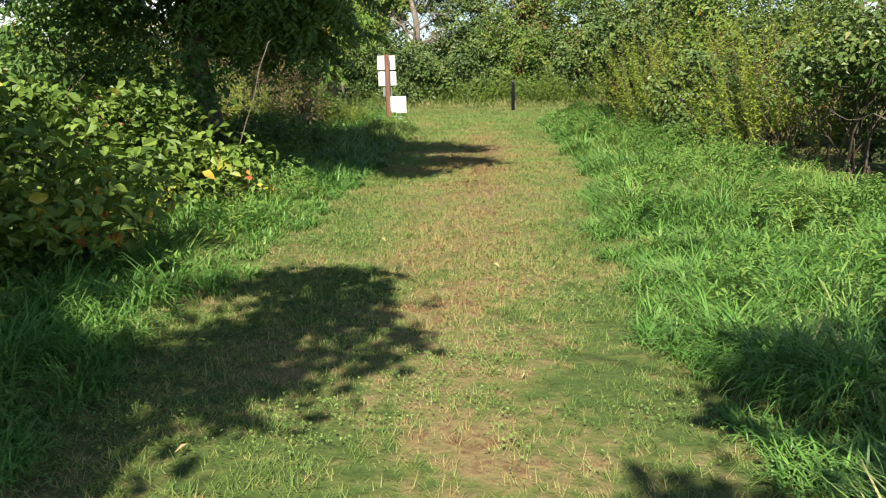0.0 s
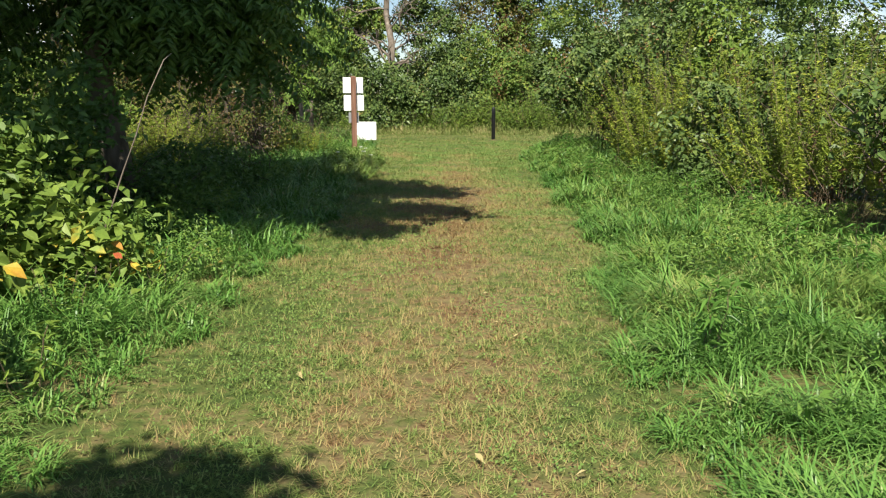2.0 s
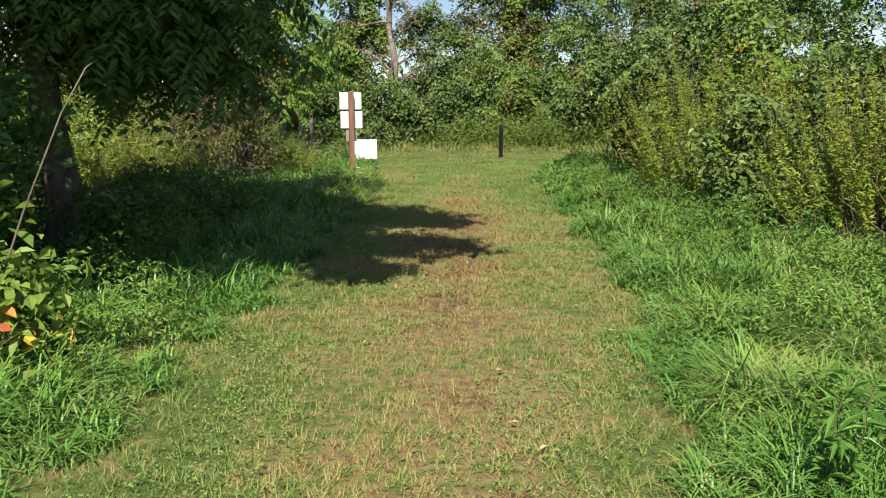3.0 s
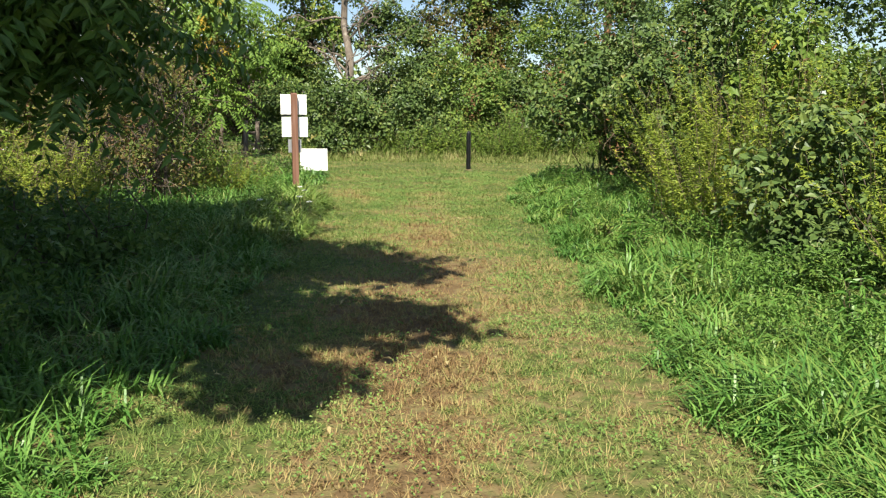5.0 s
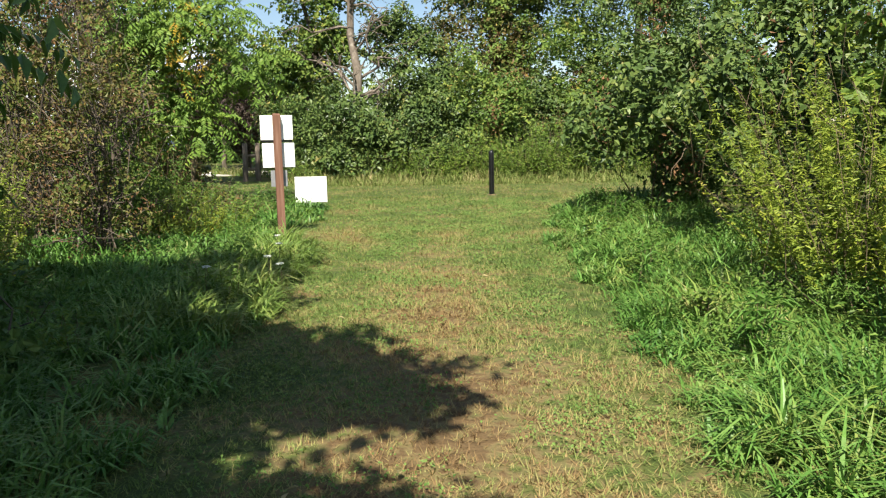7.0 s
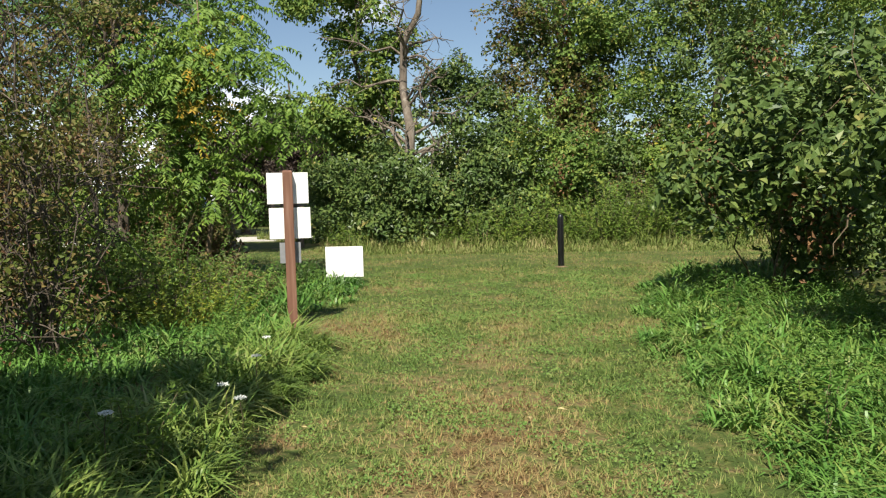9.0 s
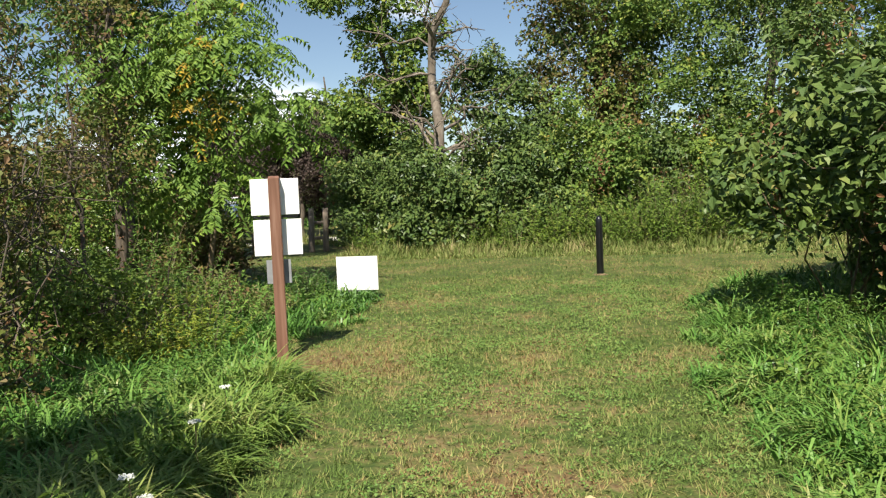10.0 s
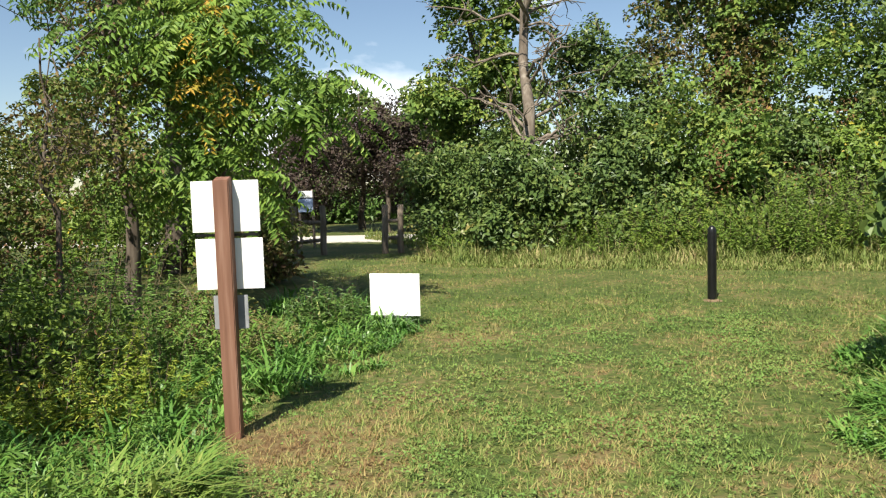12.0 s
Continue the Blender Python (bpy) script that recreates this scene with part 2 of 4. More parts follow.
def part(name, bm, mat, parent, label=""):
    me = bpy.data.meshes.new(name)
    bm.to_mesh(me)
    bm.free()
    me.materials.append(mat)
    return mesh_part(name, me, parent, label)


def base(name, x, y, label, category, group="", rz=0.0, kind=""):
    ob = new(name)
    ob.matrix_world = pose(x, y, float(gz(y)), 0, 0, rz)
    return tagged(ob, label, category, group, kind)


def box_bm(sx, sy, sz, at=(0, 0, 0), bevel=0.0, turn=None):
    bm = bmesh.new()
    bmesh.ops.create_cube(bm, size=1)
    bmesh.ops.scale(bm, vec=(sx, sy, sz), verts=bm.verts)
    if bevel:
        bmesh.ops.bevel(bm, geom=bm.edges[:], offset=bevel, segments=2, affect="EDGES")
    if turn:
        bmesh.ops.transform(bm, matrix=turn, verts=bm.verts)
    bmesh.ops.translate(bm, vec=at, verts=bm.verts)
    return bm


def tubes(paths, sides=6):
    """Tapered tubes; paths: list of (points (k,3), radii (k))."""
    vs, ts, o = [], [], 0
    ang = np.arange(sides) * 2 * np.pi / sides
    for pts, rad in paths:
        pts, rad = np.asarray(pts, float), np.asarray(rad, float)
        k = len(pts)
        d = np.gradient(pts, axis=0)
        d /= np.linalg.norm(d, axis=1)[:, None] + 1e-9
        ref = np.where(np.abs(d[:, 2:3]) > 0.9, np.array([[1.0, 0, 0]]), np.array([[0, 0, 1.0]]))
        a = np.cross(d, ref)
        a /= np.linalg.norm(a, axis=1)[:, None] + 1e-9
        b = np.cross(d, a)
        ring = pts[:, None, :] + rad[:, None, None] * (np.cos(ang)[None, :, None] * a[:, None, :] + np.sin(ang)[None, :, None] * b[:, None, :])
        vs.append(ring.reshape(-1, 3))
        i = np.arange(k - 1)[:, None] * sides + np.arange(sides)[None, :]
        j = np.arange(k - 1)[:, None] * sides + (np.arange(sides)[None, :] + 1) % sides
        ts.append(o + np.stack([i, j, j + sides], -1).reshape(-1, 3))
        ts.append(o + np.stack([i, j + sides, i + sides], -1).reshape(-1, 3))
        top = o + (k - 1) * sides
        ts.append(np.array([[top, top + q, top + q + 1] for q in range(1, sides - 1)]))
        o += k * sides
    return np.concatenate(vs), np.concatenate(ts)


def limb(rng, start, end, r0, r1, k=6, wob=0.08, sag=0.0):
    t = np.linspace(0, 1, k)[:, None]
    s, e = np.asarray(start, float), np.asarray(end, float)
    p = s + (e - s) * t
    ln = np.linalg.norm(e - s)
    p[1:] += rng.normal(0, wob * ln / k, (k - 1, 3))
    p[:, 2] -= sag * ln * (t[:, 0] * (1 - t[:, 0])) * 4
    return p, r0 + (r1 - r0) * t[:, 0]


def unit(v):
    return v / (np.linalg.norm(v, axis=-1, keepdims=True) + 1e-9)


def leaves(rng, at, normal, size, ratio=0.62, along=None, fold=0.18, full=False):
    """Pointed, folded leaves with the given centres and normals; full ones have a rounded, drooping outline."""
    n = len(at)
    normal = unit(normal)
    if along is None:
        along = rng.normal(size=(n, 3))
        along[:, 2] -= 0.5
    x = unit(along - (along * normal).sum(1)[:, None] * normal)
    y = np.cross(normal, x)
    s = size[:, None]
    b, tip = at - x * s * 0.5, at + x * s * 0.5 - normal * s * 0.12
    w = s * ratio * 0.5
    if full:
        k = rng.uniform(0.75, 1.1, (4, n, 1))
        pts = [b]
        for sgn, order in ((1, (0, 1)), (-1, (3, 2))):
            side = [at + x * s * (-0.27 + 0.12 * k[order[0]]) + y * w * sgn * k[order[0]] + normal * s * fold * 0.8,
                    at + x * s * 0.16 * k[order[1]] + y * w * sgn * 0.8 * k[order[1]] + normal * s * fold * 0.5]
            pts += side if sgn > 0 else side[::-1]
            if sgn > 0:
                pts.append(tip)
        v = np.stack(pts, 1).reshape(-1, 3)
        i = np.arange(n)[:, None] * 6
        return v, np.concatenate([i + [[0, 2, 1]], i + [[0, 3, 2]], i + [[0, 4, 3]], i + [[0, 5, 4]]])
    l1, r1 = at - x * s * 0.12 + y * w + normal * s * fold, at - x * s * 0.12 - y * w + normal * s * fold
    v = np.stack([b, l1, tip, r1], 1).reshape(-1, 3)
    i = np.arange(n)[:, None] * 4
    t = np.concatenate([i + [[0, 2, 1]], i + [[0, 3, 2]]])
    return v, t


def cloud(rng, blobs, n, clump=0.16, per=16, shell=0.16, up=0.5):
    """Centres and normals of leaves: boughs of uneven size over rounded masses, flattened clumps on the boughs."""
    blobs = np.asarray(blobs, float)
    sub = []
    for b in blobs:
        k = 22
        d = unit(rng.normal(size=(k, 3)) + [0, -0.15, 0.25])
        c = b[:3] + d * b[3:6] * rng.uniform(0.5, 1.0, (k, 1))
        rr = b[3:6].mean() * rng.uniform(0.15, 0.40, k)
        sub.append(np.column_stack([c, rr, rr, rr * 0.72]))
    sub = np.concatenate(sub)
    wt = sub[:, 3] ** 2
    m = max(1, n // per)
    pick = rng.choice(len(sub), m, p=wt / wt.sum())
    d = unit(rng.normal(size=(m, 3)) + [0, -0.1, 0.3])
    c = sub[pick, :3] + d * sub[pick, 3:6] * (1 - np.abs(rng.normal(0, shell, m)))[:, None]
    idx = np.repeat(np.arange(m), per)
    off = np.clip(rng.normal(0, 0.75, (len(idx), 3)), -1.3, 1.3) * clump * [1, 1, 0.5]
    off[:, 2] -= (off[:, 0] ** 2 + off[:, 1] ** 2) / (clump * 2.2)
    tone = rng.normal(0, 0.24, (m, 3))
    nn = unit(d[idx] * 0.65 + [0, -0.12, up * 1.15] + tone[idx] + rng.normal(0, 0.28, (len(idx), 3)))
    return c[idx] + off, nn


def keep_above(p, nn, z0, low=0.03):
    k = p[:, 2] > z0 + low
    return p[k], nn[k]


def fronds(rng, at, out, length, pairs=9, leaflet=0.085):
    """Feather-shaped leaves: a drooping midrib with pairs of narrow leaflets."""
    n = len(at)
    out = unit(out)
    t = np.linspace(0.18, 1, pairs)
    ctr = at[:, None, :] + out[:, None, :] * (length[:, None] * t)[:, :, None]
    ctr[:, :, 2] -= (length[:, None] * 0.55 * t ** 2)
    dirn = np.repeat(out[:, None, :], pairs, 1).copy()
    dirn[:, :, 2] -= 1.1 * t
    dirn = unit(dirn)
    side = unit(np.cross(out, [0, 0, 1.0]))[:, None, :]
    ps, ns, al = [], [], []
    for sgn in (-1, 1):
        a = unit(side * sgn + dirn * 0.35 + [0, 0, -0.35] + rng.normal(0, 0.12, (n, pairs, 3)))
        ps.append((ctr + a * leaflet * 0.55).reshape(-1, 3))
        al.append(a.reshape(-1, 3))
        ns.append(unit(np.cross(dirn, a) * sgn + [0, 0, 0.25] + rng.normal(0, 0.15, (n, pairs, 3))).reshape(-1, 3))
    p, nn, a = np.concatenate(ps), np.concatenate(ns), np.concatenate(al)
    nn[nn[:, 2] < 0] *= -1
    return leaves(rng, p, nn, leaflet * rng.uniform(0.8, 1.2, len(p)), 0.36, a, 0.06)


def blades(rng, x, y, length, width, bend, segs=3, az=None, up=0.3, low=0.0):
    """Tapered, arching grass blades that stand on the ground; bend: radians from root to tip."""
    n = len(x)
    az = rng.uniform(0, 2 * np.pi, n) if az is None else az
    h = np.stack([np.cos(az), np.sin(az), np.zeros(n)], 1)
    w = np.stack([-np.sin(az), np.cos(az), np.zeros(n)], 1)
    c = np.stack([x, y, gz(y) - 0.012], 1)
    tilt = rng.uniform(low, up, n)
    cols = []
    for k in range(segs + 1):
        t = k / segs
        hw = (width * (1 - t ** 1.8) * 0.5)[:, None]
        if k < segs:
            cols += [c - w * hw, c + w * hw]
        else:
            cols.append(c)
        th = tilt + bend * (t + 0.5 / segs)
        c = c + (length / segs)[:, None] * (h * np.sin(th)[:, None] + np.array([0, 0, 1.0]) * np.cos(th)[:, None])
    v = np.stack(cols, 1).reshape(-1, 3)
    m = 2 * segs + 1
    i = np.arange(n)[:, None] * m
    t = []
    for k in range(segs - 1):
        t += [i + [[2 * k, 2 * k + 1, 2 * k + 3]], i + [[2 * k, 2 * k + 3, 2 * k + 2]]]
    t.append(i + [[2 * segs - 2, 2 * segs - 1, 2 * segs]])
    return v, np.concatenate(t)


def local(v, ob):
    return v - np.array(ob.matrix_world.translation)


# ---- the ground ----
LEFT = ([-6, 4.9, 7.0, 8.6, 9.6, 11.7, 17.6, 20.0, 20.5, 21.0, 22.0, 23.0, 25.0, 27.5, 31, 33, 36], [-1.15, -1.02, -0.93, -0.88, -0.82, -0.66, -0.69, -0.70, -1.05, -1.45, -1.40, -1.05, -1.2, -2.6, -5.2, -6.4, -9])
RIGHT = ([-6, 5.2, 8.2, 10.4, 11.5, 13.5, 18, 20, 21.7, 24, 25.6, 27, 31, 36], [1.25, 1.37, 1.53, 1.82, 1.97, 2.03, 2.2, 2.25, 2.5, 2.92, 3.6, 8.0, 12.0, 14.0])


def left_edge(y):
    return np.interp(y, *LEFT)


def right_edge(y):
    return np.interp(y, *RIGHT)


def far_edge(x):
    """Where the mown clearing ends in rough grass."""
    return np.where(x < -2.2, 31.0 - (x + 2.2) * 1.1, 31.0 - 0.10 * (x + 2.2))


gx = np.concatenate([[-2500, -600, -150, -60], np.arange(-30, 30.1, 1.0), [60, 150, 600, 2500]])
gy = np.concatenate([[-2500, -600, -150, -40], np.arange(-12, 48.1, 1.0), [60, 100, 200, 600, 2500]])
X, Y = np.meshgrid(gx, gy)
Z = gz(Y) + 0.012 * np.sin(X * 1.7 + 0.6) * np.cos(Y * 1.3) * (np.abs(X) < 31) * (np.abs(Y - 18) < 31) - 0.012
nx, ny = len(gx), len(gy)
q = (np.arange(ny - 1)[:, None] * nx + np.arange(nx - 1)[None, :]).ravel()
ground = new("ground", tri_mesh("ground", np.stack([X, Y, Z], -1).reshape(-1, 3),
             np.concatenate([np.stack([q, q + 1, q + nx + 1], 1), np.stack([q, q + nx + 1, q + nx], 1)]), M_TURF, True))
tagged(ground, "gently sloping mown turf, green with dry tan patches", "ground", kind="structure")
bm = bmesh.new()
rows = [(-70, 33.6), (-40, 35.2), (-20, 36.7), (-8, 37.8), (4, 38.6), (30, 40)]
lo, hi = [], []
for x, y in rows:
    lo.append((bm.verts.new((x, y, 0.20)), bm.verts.new((x, y, 0.246))))
    hi.append((bm.verts.new((x, y + 3.0, 0.20)), bm.verts.new((x, y + 3.0, 0.246))))
for i in range(len(rows) - 1):
    bm.faces.new((lo[i][1], lo[i + 1][1], hi[i + 1][1], hi[i][1]))
    bm.faces.new((lo[i][0], lo[i + 1][0], lo[i + 1][1], lo[i][1]))
    bm.faces.new((hi[i + 1][0], hi[i][0], hi[i][1], hi[i + 1][1]))
tagged(part("road", bm, M_ROAD, None), "pale sunlit gravel park road beyond the fence", "road", kind="structure")

# ---- grass ----


def stuff(name, v, t, mat, label, category):
    return tagged(new(name, tri_mesh(name, v, t, mat)), label, category, kind="stuff")


# short mown blades, thinning out with distance
rng = np.random.default_rng(11)
xs, ys = [], []
for y0, y1, dens in ((3.2, 8, 8500), (8, 13, 8000), (13, 17, 6500), (17, 22, 5500), (22, 27, 2400), (27, 34, 1000)):
    x0, x1 = (-1.8, 3.2) if y0 < 22 else (-5.5, 9.5)
    n = int(dens * (y1 - y0) * (x1 - x0))
    a, b = rng.uniform(x0, x1, n), rng.uniform(y0, y1, n)
    k = (a > left_edge(b) - 0.6) & (a < right_edge(b) + 0.6) & (b < far_edge(a) + 0.3)
    xs.append(a[k]), ys.append(b[k])
xs, ys = np.concatenate(xs), np.concatenate(ys)
tuft = np.array([noise.noise((a * 9, b * 9, 0.3)) + 0.6 * noise.noise((a * 27, b * 27, 2.0)) for a, b in zip(xs, ys)])
k = tuft > rng.uniform(-0.65, 0.3, len(xs))
xs, ys, tuft = xs[k], ys[k], tuft[k]
n = len(xs)
far = np.clip((ys - 5) / 22, 0, 1)
v, t = blades(rng, xs, ys, rng.uniform(0.02, 0.058, n) * (1 + 0.2 * far) * (1.1 + 0.7 * tuft), rng.uniform(0.003, 0.0052, n) * (1 + 1.3 * far), rng.uniform(0.2, 1.3, n), 1, None, 1.45, 0.25)
stuff("mown_grass", v, t, M_MOWN, "short mown grass, green and straw-coloured blades", "grass")


# small broad leaves of clover and plantain in the turf
rng = np.random.default_rng(13)
x, y = rng.uniform(-1.2, 3.0, 150000), rng.uniform(3.5, 26, 150000)
pat = np.array([noise.noise((a * 1.6, b * 1.6, 5.0)) + 0.5 * noise.noise((a * 6, b * 6, 7.0)) for a, b in zip(x, y)])
k = (pat > rng.uniform(-0.15, 0.5, len(x))) & (x > left_edge(y)) & (x < right_edge(y))
x, y = x[k][:34000], y[k][:34000]
p = np.stack([x, y, gz(y) + rng.uniform(0.008, 0.032, len(x))], 1)
v, t = leaves(rng, p, np.tile([0, -0.15, 1.0], (len(x), 1)) + rng.normal(0, 0.35, (len(x), 3)), rng.uniform(0.007, 0.016, len(x)) * (1 + 0.8 * np.clip((y - 6) / 16, 0, 1)), 0.8)
stuff("clover", v, t, M_CLOVER, "small clover and plantain leaves in the turf", "clover")


def tall_strip(name, edge, side, width, y0, y1, per_m, lo_h, hi_h, seed, mat=M_GRASS, label=""):
    """Tufts of long, arching grass along one edge of the track."""
    r = np.random.default_rng(seed)
    nt = int((y1 - y0) * width * per_m / 16)
    ty = y0 + (y1 - y0) * r.random(nt) ** 1.35
    u = r.random(nt) ** 1.15 * width
    gap = np.array([noise.noise((a * 2.2, b * 2.2, 9.0 + side)) for a, b in zip(ty, u)])
    k = gap > r.uniform(-0.7, 0.1, nt)
    ty, u, gap, nt = ty[k], u[k], gap[k], int(k.sum())
    lump = 0.75 + 0.5 * gap + 0.25 * np.sin(ty * 2.3 + 1.7 * np.sin(u * 3)) + 0.2 * np.sin(ty * 5.1 + u * 4)
    tx = edge(ty) + side * u + 0.07 * np.sin(ty * 3.1) + 0.05 * np.sin(ty * 7.7)
    th = lo_h + (hi_h - lo_h) * np.clip(u / 0.3, 0.3, 1) * r.uniform(0.6, 1.1, nt) * lump
    wind = r.normal(0, 0.9, nt) + (np.pi if side > 0 else 0)
    i = np.repeat(np.arange(nt), 22)
    m = len(i)
    fan = r.uniform(0, 2 * np.pi, m)
    az = np.arctan2(np.sin(fan) + 0.45 * np.sin(wind[i]), np.cos(fan) + 0.45 * np.cos(wind[i]))
    q = r.random(m) * 0.06
    x, y = tx[i] + np.cos(fan) * q + r.normal(0, 0.02, m), ty[i] + np.sin(fan) * q + r.normal(0, 0.02, m)
    f = np.clip((y - 4) / 20, 0, 1)
    ln, wd, bd = th[i] * r.uniform(0.5, 1.25, m), r.uniform(0.0045, 0.0105, m) * (1 + 1.2 * f), r.uniform(1.2, 2.9, m)
    near = y < 10.5
    far = ~near & (r.random(m) < 0.52)
    va, ta = blades(r, x[near], y[near], ln[near], wd[near], bd[near], 3, az[near], 0.5)
    vb, tb = blades(r, x[far], y[far], ln[far], wd[far] * 1.4, bd[far] * 0.9, 2, az[far], 0.5)
    stuff(name, np.concatenate([va, vb]), np.concatenate([ta, tb + len(va)]), mat, label, "grass")


tall_strip("tall_grass_bank", right_edge, 1, 2.4, 2.5, 25.5, 1800, 0.08, 0.43, 21, label="long lush green arching grass bank beside the track")
tall_strip("tall_grass_bank", left_edge, -1, 1.7, 3.0, 26.2, 1500, 0.08, 0.42, 22, label="long green grass along the foot of the bushes")
tall_strip("tall_grass_bank", lambda y: left_edge(y) - 1.55, -1, 2.0, 11.0, 24.0, 900, 0.2, 0.42, 24, label="long green grass between the shrubs")
tall_strip("tall_grass_bank", lambda y: left_edge(y) - 0.02, -1, 0.75, 16.0, 20.3, 3600, 0.30, 0.50, 25, mat=M_LONG, label="long seeding grass in front of the sign post")
tall_strip("tall_grass_bank", lambda y: right_edge(y) + 0.15, 1, 2.2, 8.5, 24.5, 1300, 0.12, 0.40, 26, mat=M_LONG, label="pale yellow-green grass among the bank's long grass")

# low broad-leaved weeds through the bank
rng = np.random.default_rng(27)
n = 150000
y = rng.uniform(3.0, 24.5, n)
right = rng.random(n) < 0.72
u = rng.random(n) ** 0.9
x = np.where(right, right_edge(y) + 0.12 + u * 2.3, left_edge(y) - 0.1 - u * 1.6)
pat = np.array([noise.noise((a * 1.3, b * 1.3, 15.0)) + 0.6 * noise.noise((a * 4.5, b * 4.5, 3.0)) for a, b in zip(x, y)])
k = pat > rng.uniform(0.08, 0.6, n) + 0.25 * np.clip((9 - y) / 3, 0, 1)
x, y, u, pat = x[k], y[k], u[k], pat[k]
z = (0.05 + 0.36 * np.clip(u / 0.25, 0.2, 1) * np.clip(0.45 + pat, 0.3, 1.1)) * rng.uniform(0.45, 1.0, len(x))
v, t = leaves(rng, np.stack([x, y, gz(y) + z], 1), np.tile([0, -0.15, 1.0], (len(x), 1)) + rng.normal(0, 0.4, (len(x), 3)), rng.uniform(0.025, 0.065, len(x)), 0.38)
stuff("bank_weeds", v, t, M_WEED, "low broad-leaved green weeds among the long grass", "weeds")
rng = np.random.default_rng(23)
n = 38000
x = rng.uniform(-7, 12, n)
y = far_edge(x) + rng.random(n) ** 1.2 * 3.6 - 0.2
k = (x > -3.6) | (y > far_edge(x) + 2.6)
x, y = x[k], y[k]
v, t = blades(rng, x, y, rng.uniform(0.15, 0.6, len(x)) * (0.8 + 0.3 * np.sin(x * 3.1) * np.sin(y * 4.3 + x)) * np.clip((y - far_edge(x)) / 1.2, 0.35, 1), rng.uniform(0.012, 0.024, len(x)), rng.uniform(0.4, 2.2, len(x)), 2)
stuff("rough_grass", v, t, M_ROUGH, "rough uncut meadow grass with straw-coloured seed heads", "grass")

# ---- shrubs and trees ----


def stems(ob, rng, ends, r0=0.012, mat=M_STEM, name="stem", spread=0.12):
    o = np.array(ob.matrix_world.translation)
    for e in ends:
        e = np.asarray(e, float)
        s = np.array([o[0] + rng.normal(0, spread), o[1] + rng.normal(0, spread), o[2] - 0.03])
        v, t = tubes([limb(rng, s, e, r0, r0 * 0.35, 7, 0.25)], 5)
        mesh_part(name, tri_mesh(name, local(v, ob), t, mat, True), ob)


def bush(x, y, blobs, n, size, mat, label, seed, category="bush", name="bush", group="bushes beside the track", nstem=6, ratio=0.62, clump=0.13, per=14,
         twigs=0, twig_mat=M_STEM, shell=0.16, up=0.5, dead=0, full=False):
    """A shrub: stems from its foot and a mass of leaves; blobs are offsets from the foot."""
    r = np.random.default_rng(seed)
    ob = base(name, x, y, label, category, group)
    z0 = float(gz(y))
    w = [(x + b[0], y + b[1], z0 + b[2], b[3], b[4], b[5]) for b in blobs]
    p, nn = keep_above(*cloud(r, w, int(n * 1.28), clump, per, shell, up), z0)
    v, t = leaves(r, p, nn, size * r.uniform(0.55, 1.35, len(p)), 0.64 if full else ratio, full=full)
    mesh_part("foliage", tri_mesh("foliage", local(v, ob), t, mat), ob)
    pick = r.choice(len(p), nstem)
    stems(ob, r, p[pick], 0.014, twig_mat)
    for _ in range(dead):
        c = p[r.integers(len(p))] + [0, -0.12, 0.05]
        q = c + r.normal(0, 1, (90, 3)) * [0.13, 0.1, 0.28]
        q = q[q[:, 2] > z0 + 0.05]
        v, t = leaves(r, q, r.normal(0, 1, (len(q), 3)) + [0, -0.6, 0.3], size * r.uniform(0.5, 1.0, len(q)), 0.45)
        mesh_part("dead_spray", tri_mesh("dead_spray", local(v, ob), t, M_DEAD), ob, "withered brown leaves")["kind"] = "stuff"
    if twigs:
        paths = []
        for _ in range(twigs):
            b = w[r.integers(len(w))]
            s = np.array(b[:3]) + r.normal(0, 0.3, 3) * b[3:6] - [0, 0, b[5] * 0.4]
            e = s + unit(r.normal(0, 1, 3) + [0, 0, 0.9]) * r.uniform(0.5, 1.1) * max(b[3], 0.5)
            paths.append(limb(r, s, e, 0.008, 0.003, 5, 0.3))
        v, t = tubes(paths, 4)
        mesh_part("twig_tangle", tri_mesh("twig_tangle", local(v, ob), t, twig_mat), ob)["kind"] = "stuff"
    return ob


